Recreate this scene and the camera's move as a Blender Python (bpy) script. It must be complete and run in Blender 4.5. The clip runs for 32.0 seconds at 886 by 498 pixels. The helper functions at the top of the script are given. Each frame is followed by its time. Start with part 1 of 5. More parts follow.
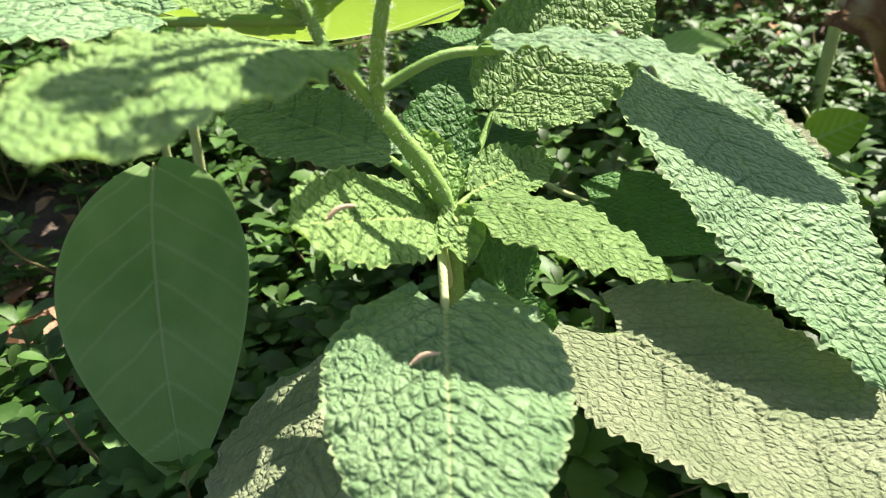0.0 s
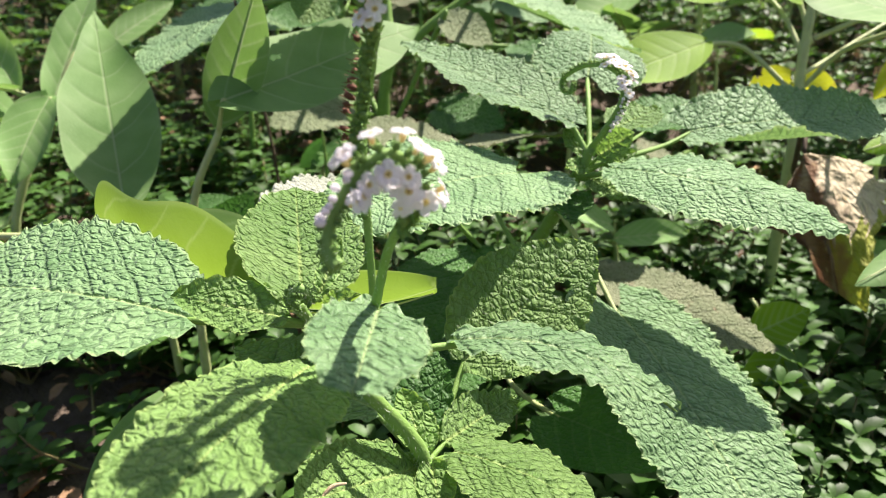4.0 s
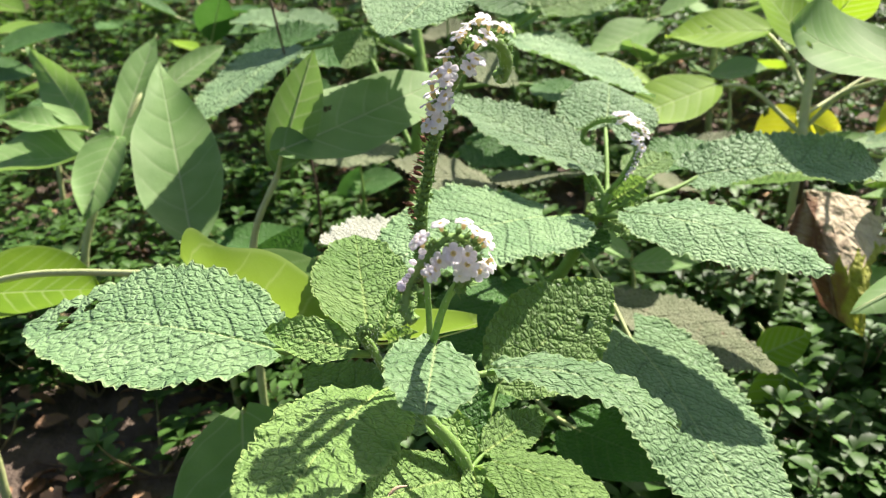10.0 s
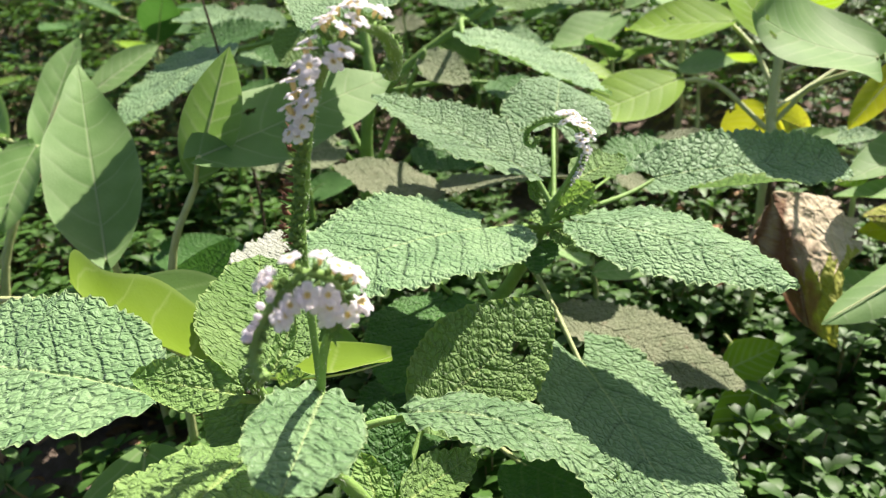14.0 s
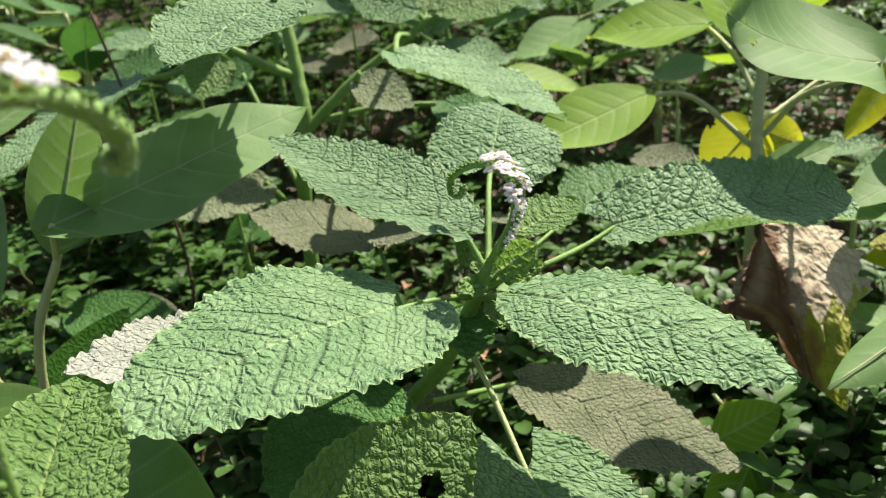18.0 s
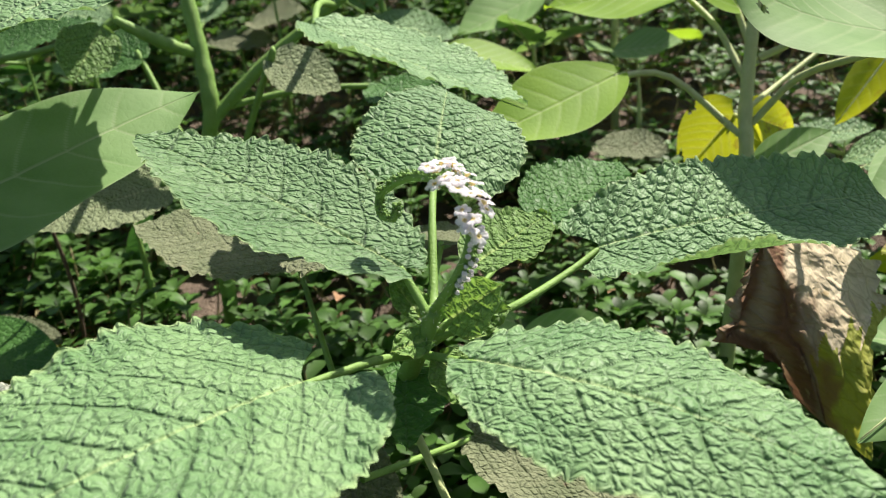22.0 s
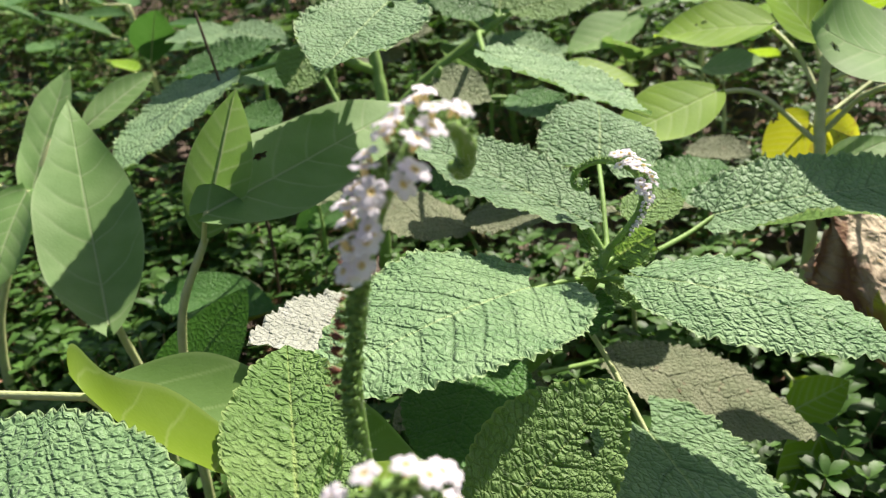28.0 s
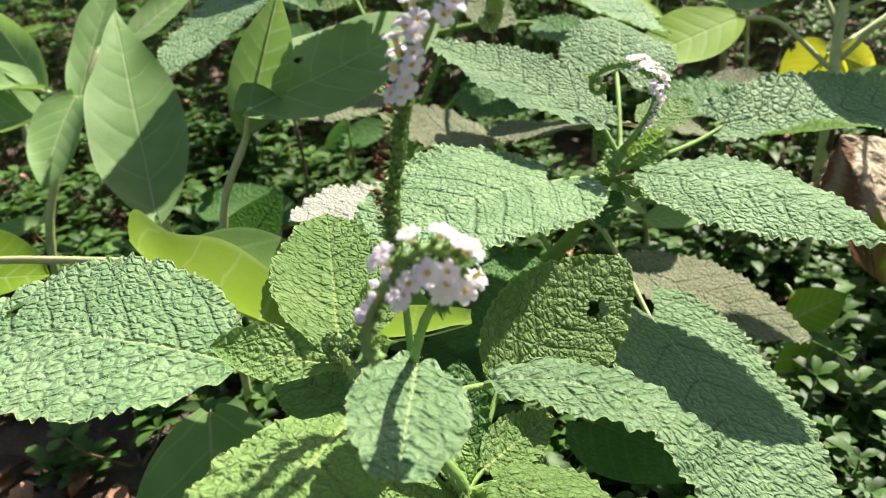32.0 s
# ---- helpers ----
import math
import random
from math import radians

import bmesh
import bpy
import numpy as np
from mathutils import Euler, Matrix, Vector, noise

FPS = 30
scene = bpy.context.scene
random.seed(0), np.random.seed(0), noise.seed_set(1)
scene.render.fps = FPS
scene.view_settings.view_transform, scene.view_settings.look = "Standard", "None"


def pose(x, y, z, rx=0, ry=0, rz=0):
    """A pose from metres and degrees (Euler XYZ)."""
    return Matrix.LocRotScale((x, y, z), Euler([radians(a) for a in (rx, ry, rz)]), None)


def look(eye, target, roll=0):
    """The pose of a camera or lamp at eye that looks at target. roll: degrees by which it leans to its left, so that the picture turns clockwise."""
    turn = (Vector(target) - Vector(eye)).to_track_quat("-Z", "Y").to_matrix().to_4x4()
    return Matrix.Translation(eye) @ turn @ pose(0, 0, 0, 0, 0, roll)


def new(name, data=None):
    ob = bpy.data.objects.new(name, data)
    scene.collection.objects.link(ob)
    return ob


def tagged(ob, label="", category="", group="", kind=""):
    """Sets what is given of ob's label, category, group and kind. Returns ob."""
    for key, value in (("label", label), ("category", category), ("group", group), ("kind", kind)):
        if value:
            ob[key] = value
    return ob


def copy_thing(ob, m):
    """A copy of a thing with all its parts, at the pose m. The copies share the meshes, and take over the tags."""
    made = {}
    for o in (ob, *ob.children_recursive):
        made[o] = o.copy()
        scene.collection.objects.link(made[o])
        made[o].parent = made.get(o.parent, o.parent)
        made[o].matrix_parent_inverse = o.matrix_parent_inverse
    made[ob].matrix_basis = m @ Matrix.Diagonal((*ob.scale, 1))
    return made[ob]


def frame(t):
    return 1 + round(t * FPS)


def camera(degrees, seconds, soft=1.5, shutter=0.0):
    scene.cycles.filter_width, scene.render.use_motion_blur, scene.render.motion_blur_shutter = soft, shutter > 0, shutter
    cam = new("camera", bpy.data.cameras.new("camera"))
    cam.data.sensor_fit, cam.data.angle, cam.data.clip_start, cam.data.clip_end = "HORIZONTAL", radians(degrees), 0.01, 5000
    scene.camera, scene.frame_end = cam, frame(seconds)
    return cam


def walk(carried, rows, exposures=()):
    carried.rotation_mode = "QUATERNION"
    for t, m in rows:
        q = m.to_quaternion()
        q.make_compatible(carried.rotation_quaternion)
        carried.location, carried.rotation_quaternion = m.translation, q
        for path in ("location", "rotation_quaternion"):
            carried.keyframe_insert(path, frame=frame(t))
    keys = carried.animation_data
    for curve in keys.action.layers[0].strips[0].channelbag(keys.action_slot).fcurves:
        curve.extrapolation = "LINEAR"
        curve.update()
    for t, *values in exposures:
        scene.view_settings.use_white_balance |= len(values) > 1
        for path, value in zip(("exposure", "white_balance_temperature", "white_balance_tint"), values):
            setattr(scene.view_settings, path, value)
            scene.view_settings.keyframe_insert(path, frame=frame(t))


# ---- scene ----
cam = camera(57.99, 32.0, soft=1.1)
PATH = [
    (0, (0.0000, 0.0000, 0.2851), (0.0014, 0.8817, -0.1867), -0.04),
    (0.5, (-0.0097, -0.0028, 0.2913), (-0.0053, 0.8910, -0.1572), 0.95),
    (1, (-0.0135, -0.0091, 0.3068), (-0.0166, 0.8946, -0.1214), 0.97),
    (1.5, (-0.0154, -0.0106, 0.3191), (-0.0253, 0.9001, -0.0938), 1.04),
    (2, (-0.0169, -0.0084, 0.3254), (-0.0293, 0.9083, -0.0740), 1.08),
    (2.5, (-0.0209, -0.0081, 0.3323), (-0.0184, 0.9182, -0.0444), 1.26),
    (3, (-0.0150, -0.0086, 0.3378), (0.0043, 0.9262, -0.0168), 1.24),
    (3.5, (-0.0038, -0.0174, 0.3468), (0.0153, 0.9206, 0.0007), 0.11),
    (4, (0.0061, -0.0252, 0.3520), (0.0174, 0.9149, 0.0114), -0.52),
    (4.5, (0.0105, -0.0343, 0.3555), (0.0201, 0.9050, 0.0124), -0.56),
    (6.5, (0.0152, -0.0636, 0.3698), (0.0092, 0.8766, 0.0293), -1.21),
    (7, (0.0167, -0.0681, 0.3699), (0.0131, 0.8715, 0.0275), -1.05),
    (7.5, (0.0188, -0.0751, 0.3727), (0.0153, 0.8657, 0.0337), -1.14),
    (8, (0.0157, -0.0748, 0.3730), (0.0118, 0.8662, 0.0345), -1.17),
    (8.5, (0.0081, -0.0761, 0.3762), (-0.0091, 0.8648, 0.0381), -1.48),
    (9, (0.0017, -0.0774, 0.3792), (-0.0212, 0.8649, 0.0452), -1.51),
    (9.5, (-0.0049, -0.0823, 0.3866), (-0.0420, 0.8648, 0.0678), -1.60),
    (10, (-0.0028, -0.0746, 0.3847), (-0.0171, 0.8699, 0.0566), -0.99),
    (10.5, (-0.0027, -0.0686, 0.3761), (0.0044, 0.8740, 0.0423), -0.43),
    (11, (0.0029, -0.0686, 0.3756), (0.0142, 0.8752, 0.0452), -0.39),
    (11.5, (0.0075, -0.0679, 0.3761), (0.0220, 0.8770, 0.0490), -0.43),
    (12, (0.0137, -0.0672, 0.3760), (0.0343, 0.8773, 0.0480), -0.51),
    (12.5, (0.0190, -0.0614, 0.3738), (0.0364, 0.8800, 0.0369), -0.86),
    (13, (0.0242, -0.0469, 0.3723), (0.0343, 0.8929, 0.0308), -1.22),
    (13.5, (0.0244, -0.0361, 0.3742), (0.0306, 0.9056, 0.0377), -1.35),
    (15.5, (0.0437, -0.0135, 0.3840), (0.0671, 0.9339, 0.0648), -3.18),
    (16, (0.0538, -0.0068, 0.3828), (0.0900, 0.9394, 0.0614), -3.74),
    (16.5, (0.0656, 0.0106, 0.3817), (0.1154, 0.9559, 0.0594), -4.85),
    (17, (0.0720, 0.0272, 0.3811), (0.1141, 0.9711, 0.0536), -5.47),
    (17.5, (0.0723, 0.0472, 0.3789), (0.0976, 0.9853, 0.0334), -5.10),
    (18, (0.0682, 0.0650, 0.3772), (0.0777, 1.0112, 0.0539), -4.20),
    (18.5, (0.0723, 0.0866, 0.3763), (0.0947, 1.0291, 0.0429), -4.27),
    (19, (0.0757, 0.1037, 0.3713), (0.1081, 1.0437, 0.0317), -4.16),
    (19.5, (0.0785, 0.1200, 0.3685), (0.1210, 1.0562, 0.0197), -4.09),
    (20, (0.0723, 0.1359, 0.3628), (0.1211, 1.0691, 0.0068), -3.67),
    (20.5, (0.0775, 0.1426, 0.3720), (0.1221, 1.0831, 0.0351), -4.45),
    (21, (0.0813, 0.1544, 0.3664), (0.1497, 1.0888, 0.0168), -3.91),
    (21.5, (0.0838, 0.1572, 0.3665), (0.1543, 1.0922, 0.0190), -4.21),
    (22, (0.0759, 0.1632, 0.3644), (0.1533, 1.0959, 0.0122), -3.84),
    (22.5, (0.0759, 0.1598, 0.3679), (0.1511, 1.0944, 0.0204), -3.74),
    (23, (0.0742, 0.1563, 0.3712), (0.1504, 1.0926, 0.0285), -3.53),
    (23.5, (0.0769, 0.1504, 0.3762), (0.1508, 1.0883, 0.0373), -3.54),
    (24, (0.0749, 0.1412, 0.3826), (0.1513, 1.0810, 0.0494), -3.27),
    (24.5, (0.0604, 0.1298, 0.3905), (0.1124, 1.0740, 0.0652), -3.52),
    (25, (0.0383, 0.1117, 0.3935), (0.0602, 1.0591, 0.0741), -2.96),
    (25.5, (0.0306, 0.1021, 0.3935), (0.0454, 1.0488, 0.0718), -3.07),
    (26, (0.0227, 0.0833, 0.3939), (0.0225, 1.0269, 0.0628), -3.08),
    (26.5, (0.0104, 0.0659, 0.3899), (-0.0067, 1.0072, 0.0528), -3.33),
    (28.5, (0.0077, 0.0256, 0.3972), (0.0172, 0.9645, 0.0531), -4.06),
    (29, (0.0164, 0.0259, 0.3985), (0.0141, 0.9579, 0.0361), -4.34),
    (29.5, (0.0101, 0.0197, 0.3996), (-0.0055, 0.9479, 0.0279), -4.53),
    (30, (0.0086, 0.0135, 0.3962), (-0.0043, 0.9417, 0.0243), -4.41),
    (30.5, (0.0070, 0.0029, 0.3916), (-0.0097, 0.9274, 0.0108), -3.97),
    (31, (0.0074, -0.0039, 0.3860), (-0.0143, 0.9157, -0.0062), -3.56),
    (31.5, (0.0061, -0.0114, 0.3839), (-0.0164, 0.9076, -0.0097), -3.23),
    (32, (0.0040, -0.0131, 0.3798), (-0.0184, 0.9045, -0.0171), -2.82),
]
cam.data.dof.use_dof, cam.data.dof.focus_distance, cam.data.dof.aperture_fstop = True, 0.29, 18.0
EXPOSURES = [(0, 1.69, 6500, 18), (1, 1.57, 6500, 18), (2, 1.38, 6500, 18), (4, 1.36, 6500, 18), (9, 1.36, 6500, 18), (13, 1.32, 6500, 18), (16, 1.16, 6500, 18), (17, 1.10, 6500, 18), (19, 0.98, 6500, 13), (23, 1.01, 6500, 13), (26, 1.01, 6500, 19), (29, 1.11, 6500, 19), (32, 1.26, 6500, 19)]
walk(cam, [(t, look(eye, target, roll)) for t, eye, target, roll in PATH], EXPOSURES)

# ---- world and sun ----
TO_SUN = Vector((0.41, 0.38, 0.82)).normalized()
world = bpy.data.worlds.new("world")
scene.world = world
world.use_nodes = True
sky = world.node_tree.nodes.new("ShaderNodeTexSky")
sky.sky_type, sky.sun_disc = "NISHITA", False
sky.air_density, sky.dust_density, sky.ozone_density = 1.0, 2.0, 1.0
sky.sun_elevation = math.asin(TO_SUN.z)
sky.sun_rotation = math.atan2(TO_SUN.x, TO_SUN.y)
background = world.node_tree.nodes["Background"]
background.inputs["Strength"].default_value = 0.056
world.node_tree.links.new(sky.outputs["Color"], background.inputs["Color"])
sun = new("sun", bpy.data.lights.new("sun", "SUN"))
sun.data.energy, sun.data.angle, sun.data.color = 5.0, radians(0.6), (1.0, 0.945, 0.83)
sun.matrix_world = look((TO_SUN * 8)[:], (0, 0, 0))


# ---- materials ----
def shader(name):
    mat = bpy.data.materials.new(name)
    mat.use_nodes = True
    nodes, links = mat.node_tree.nodes, mat.node_tree.links
    return mat, nodes, links, nodes["Principled BSDF"]


def add(nodes, kind, **values):
    node = nodes.new("ShaderNode" + kind)
    for key, value in values.items():
        node.inputs[key].default_value = value
    return node


def mixed(nodes, links, factor, a, b, blend="MIX"):
    node = nodes.new("ShaderNodeMix")
    node.data_type, node.blend_type = "RGBA", blend
    for socket, value in ((node.inputs[0], factor), (node.inputs[6], a), (node.inputs[7], b)):
        if isinstance(value, (int, float)):
            socket.default_value = value
        elif isinstance(value, tuple):
            socket.default_value = (*value, 1)
        else:
            links.new(value, socket)
    return node.outputs[2]


def ramp(nodes, links, value, low, high):
    node = nodes.new("ShaderNodeMapRange")
    node.inputs[1].default_value, node.inputs[2].default_value = low, high
    links.new(value, node.inputs[0])
    return node.outputs[0]


def add_noise(nodes, links, vector, scale):
    node = add(nodes, "TexNoise", Scale=scale, Detail=2.0)
    links.new(vector, node.inputs["Vector"])
    return node.outputs["Color"]


def leaf_material(name, dark, light, vein, glow, rough=0.6, through_light=0.35, grain=900.0, relief=0.8, spots=None, spot_level=0.66, fuzz=0.0, cell=270.0, scattered=False, groove_shade=0.0):
    """A leaf: mottled blade, pale midrib and rim, a little light passing through; puckered cells between sunken veins."""
    mat, nodes, links, bsdf = shader(name)
    uv = nodes.new("ShaderNodeUVMap").outputs[0]
    place = nodes.new("ShaderNodeTexCoord").outputs["Object"]
    broad = add(nodes, "TexNoise", Scale=38.0, Detail=4.0)
    fine = add(nodes, "TexNoise", Scale=grain, Detail=3.0)
    links.new(place, broad.inputs["Vector"])
    links.new(uv, fine.inputs["Vector"])
    veins, furrow = nodes.new("ShaderNodeAttribute"), nodes.new("ShaderNodeAttribute")
    veins.attribute_name, furrow.attribute_name = "vein", "furrow"

    def maths(kind, a, b, c=None):
        node = nodes.new("ShaderNodeMath")
        node.operation = kind
        for socket, value in zip(node.inputs, (a, b, c)):
            if isinstance(value, (int, float)):
                socket.default_value = value
            elif value is not None:
                links.new(value, socket)
        return node.outputs[0]

    # cells between the fine veins, two sizes
    wobble = mixed(nodes, links, 0.0030, uv, add_noise(nodes, links, uv, 160.0), "ADD")
    height = lines = None
    for scale, amount, soft, thin in ((cell, 1.0, 0.27, 0.055), (cell * 2.1, 0.34, 0.32, 0.05)):
        puck = add(nodes, "TexVoronoi", Scale=scale, Randomness=0.9)
        puck.feature = "DISTANCE_TO_EDGE"
        links.new(wobble, puck.inputs["Vector"])
        dome = nodes.new("ShaderNodeMapRange")
        dome.interpolation_type = "SMOOTHSTEP"
        dome.inputs[2].default_value, dome.inputs[4].default_value = soft, amount
        links.new(puck.outputs["Distance"], dome.inputs[0])
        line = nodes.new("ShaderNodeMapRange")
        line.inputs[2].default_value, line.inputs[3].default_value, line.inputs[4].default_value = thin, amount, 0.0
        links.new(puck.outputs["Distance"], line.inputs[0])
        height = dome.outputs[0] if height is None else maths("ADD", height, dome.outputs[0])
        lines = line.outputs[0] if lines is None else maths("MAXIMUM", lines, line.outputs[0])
    height = maths("MULTIPLY_ADD", fine.outputs[0], 0.14, height)
    height = maths("MULTIPLY_ADD", furrow.outputs["Fac"], -0.85, height)

    each = nodes.new("ShaderNodeNewGeometry").outputs["Random Per Island"] if scattered else nodes.new("ShaderNodeObjectInfo").outputs["Random"]
    base = mixed(nodes, links, ramp(nodes, links, broad.outputs[0], 0.3, 0.7), dark, light)
    base = mixed(nodes, links, ramp(nodes, links, fine.outputs[0], 0.25, 0.9), base, mixed(nodes, links, 0.5, base, light), "MIX")
    if groove_shade:
        # sunken veins, bare of pale hairs, also get their crease shade as darker green
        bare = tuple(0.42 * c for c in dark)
        base = mixed(nodes, links, maths("MULTIPLY", maths("MAXIMUM", maths("MULTIPLY", lines, 0.8), maths("MULTIPLY", furrow.outputs["Fac"], 0.9)), groove_shade), base, bare)
    base = mixed(nodes, links, veins.outputs["Fac"], base, vein)
    tone = nodes.new("ShaderNodeHueSaturation")
    wide = nodes.new("ShaderNodeMapRange")
    wide.inputs[3].default_value, wide.inputs[4].default_value = (0.45, 1.35) if scattered else (0.84, 1.14)
    links.new(each, wide.inputs[0])
    links.new(wide.outputs[0], tone.inputs["Value"])
    links.new(base, tone.inputs["Color"])
    colour = tone.outputs[0]
    if spots:
        blot = add(nodes, "TexNoise", Scale=70.0, Detail=5.0, Roughness=0.7)
        links.new(place, blot.inputs["Vector"])
        colour = mixed(nodes, links, ramp(nodes, links, blot.outputs[0], spot_level, spot_level + 0.06), colour, spots)
    links.new(colour, bsdf.inputs["Base Color"])
    bsdf.inputs["Roughness"].default_value = rough
    bsdf.inputs["Specular IOR Level"].default_value = 0.28
    if fuzz:
        bsdf.inputs["Sheen Weight"].default_value = fuzz
        bsdf.inputs["Sheen Roughness"].default_value = 0.5
        bsdf.inputs["Sheen Tint"].default_value = (0.85, 0.95, 0.88, 1)
    bump = add(nodes, "Bump", Strength=1.0, Distance=relief * 0.001)
    links.new(height, bump.inputs["Height"])
    links.new(bump.outputs[0], bsdf.inputs["Normal"])
    passing = add(nodes, "BsdfTranslucent")
    shine = mixed(nodes, links, veins.outputs["Fac"], mixed(nodes, links, 0.42, colour, glow), vein)
    links.new(shine, passing.inputs["Color"])
    links.new(bump.outputs[0], passing.inputs["Normal"])
    both = nodes.new("ShaderNodeMixShader")
    both.inputs[0].default_value = through_light
    links.new(bsdf.outputs[0], both.inputs[1])
    links.new(passing.outputs[0], both.inputs[2])
    links.new(both.outputs[0], nodes["Material Output"].inputs["Surface"])
    return mat


def plain_material(name, dark, light, rough=0.7, scale=60.0, relief=0.4, depth=0.001, passing_light=0.0):
    mat, nodes, links, bsdf = shader(name)
    place = nodes.new("ShaderNodeTexCoord").outputs["Object"]
    broad = add(nodes, "TexNoise", Scale=scale, Detail=6.0, Roughness=0.65)
    fine = add(nodes, "TexNoise", Scale=scale * 9, Detail=4.0)
    for tex in (broad, fine):
        links.new(place, tex.inputs["Vector"])
    base = mixed(nodes, links, ramp(nodes, links, broad.outputs[0], 0.3, 0.7), dark, light)
    base = mixed(nodes, links, 0.35, base, mixed(nodes, links, fine.outputs[0], dark, light))
    links.new(base, bsdf.inputs["Base Color"])
    bsdf.inputs["Roughness"].default_value = rough
    bsdf.inputs["Specular IOR Level"].default_value = 0.3
    bump = add(nodes, "Bump", Strength=relief, Distance=depth)
    links.new(fine.outputs[0], bump.inputs["Height"])
    links.new(bump.outputs[0], bsdf.inputs["Normal"])
    if passing_light:
        passing = add(nodes, "BsdfTranslucent")
        links.new(base, passing.inputs["Color"])
        both = nodes.new("ShaderNodeMixShader")
        both.inputs[0].default_value = passing_light
        links.new(bsdf.outputs[0], both.inputs[1])
        links.new(passing.outputs[0], both.inputs[2])
        links.new(both.outputs[0], nodes["Material Output"].inputs["Surface"])
    return mat


ROUGH_LEAF = leaf_material("rough_leaf", (0.112, 0.232, 0.086), (0.238, 0.382, 0.172), (0.44, 0.56, 0.24), (0.25, 0.44, 0.05), rough=0.5, through_light=0.31, fuzz=0.09, relief=0.78, groove_shade=0.72, cell=230.0)
YOUNG_LEAF = leaf_material("young_rough_leaf", (0.128, 0.260, 0.056), (0.248, 0.402, 0.116), (0.45, 0.58, 0.18), (0.30, 0.52, 0.03), rough=0.52, through_light=0.36, fuzz=0.06, relief=0.85, cell=300.0, groove_shade=0.72)
GREY_LEAF = leaf_material("grey_old_leaf", (0.330, 0.355, 0.270), (0.500, 0.515, 0.425), (0.46, 0.48, 0.36), (0.30, 0.36, 0.12), rough=0.75, through_light=0.18, fuzz=0.2, spots=(0.33, 0.26, 0.16), spot_level=0.74, relief=0.8, groove_shade=0.35)
DULL_LEAF = leaf_material("dull_old_leaf", (0.118, 0.150, 0.070), (0.235, 0.250, 0.148), (0.30, 0.31, 0.19), (0.24, 0.28, 0.07), rough=0.75, through_light=0.28, fuzz=0.06, spots=(0.26, 0.19, 0.12), spot_level=0.62, relief=0.8, groove_shade=0.5)
PALE_LEAF = leaf_material("pale_old_leaf", (0.170, 0.225, 0.100), (0.295, 0.340, 0.190), (0.42, 0.44, 0.26), (0.26, 0.34, 0.08), rough=0.75, through_light=0.34, fuzz=0.06, spots=(0.33, 0.26, 0.16), spot_level=0.74, relief=0.75, groove_shade=0.5)
# deep green; on inner and low leaves it stands in for shade
DARK_LEAF = leaf_material("dark_leaf", (0.045, 0.135, 0.026), (0.085, 0.200, 0.048), (0.13, 0.25, 0.08), (0.12, 0.36, 0.03), rough=0.5, through_light=0.3, relief=0.55, groove_shade=0.5)
SMOOTH_LEAF = leaf_material("smooth_leaf", (0.122, 0.250, 0.064), (0.218, 0.355, 0.126), (0.38, 0.46, 0.24), (0.26, 0.46, 0.03), rough=0.64, through_light=0.38, relief=0.03, spots=(0.40, 0.44, 0.30), spot_level=0.74)
LIME_LEAF = leaf_material("lime_smooth_leaf", (0.150, 0.300, 0.014), (0.240, 0.410, 0.026), (0.50, 0.62, 0.24), (0.54, 0.78, 0.02), rough=0.6, through_light=0.45, relief=0.03)
GLOSS_LEAF = leaf_material("glossy_leaf", (0.115, 0.225, 0.050), (0.190, 0.315, 0.095), (0.46, 0.58, 0.24), (0.48, 0.72, 0.02), rough=0.33, through_light=0.36, relief=0.03)
YELLOW_LEAF = leaf_material("yellow_leaf", (0.330, 0.390, 0.020), (0.520, 0.540, 0.035), (0.55, 0.57, 0.12), (0.68, 0.68, 0.01), rough=0.5, through_light=0.5, relief=0.06, spots=(0.28, 0.19, 0.04), spot_level=0.60)
DEAD_LEAF = leaf_material("dead_leaf", (0.400, 0.310, 0.190), (0.640, 0.560, 0.400), (0.170, 0.090, 0.050), (0.60, 0.46, 0.24), rough=0.85, through_light=0.25, relief=1.3, cell=110.0, spots=(0.36, 0.27, 0.14), spot_level=0.60, groove_shade=0.5)
FADING_LEAF = leaf_material("fading_leaf", (0.260, 0.300, 0.040), (0.420, 0.430, 0.090), (0.24, 0.16, 0.06), (0.55, 0.56, 0.03), rough=0.7, through_light=0.4, relief=1.5, cell=110.0, spots=(0.27, 0.18, 0.08), spot_level=0.60, groove_shade=0.5)
WEED_LEAF = leaf_material("weed_leaf", (0.028, 0.080, 0.014), (0.085, 0.178, 0.036), (0.16, 0.25, 0.11), (0.16, 0.36, 0.03), rough=0.5, through_light=0.28, relief=0.03, scattered=True)
LITTER = leaf_material("dry_litter", (0.170, 0.085, 0.045), (0.420, 0.270, 0.160), (0.20, 0.12, 0.07), (0.40, 0.25, 0.10), rough=0.9, through_light=0.12, relief=0.5, cell=140.0, scattered=True)
STEM = plain_material("hairy_stem", (0.160, 0.290, 0.060), (0.260, 0.420, 0.110), rough=0.55, scale=120, passing_light=0.15)
PALE_STEM = plain_material("pale_stem", (0.330, 0.390, 0.150), (0.480, 0.520, 0.250), rough=0.55, scale=120)
RED_STEM = plain_material("reddish_weed_stem", (0.170, 0.140, 0.060), (0.280, 0.240, 0.110), rough=0.6, scale=120)
HAIR = plain_material("white_hair", (0.70, 0.76, 0.62), (0.85, 0.88, 0.78), rough=0.5, scale=200, relief=0.0, passing_light=0.4)
PETAL = plain_material("white_petal", (0.86, 0.80, 0.85), (0.95, 0.92, 0.94), rough=0.6, scale=500, relief=0.3, depth=0.0004, passing_light=0.55)
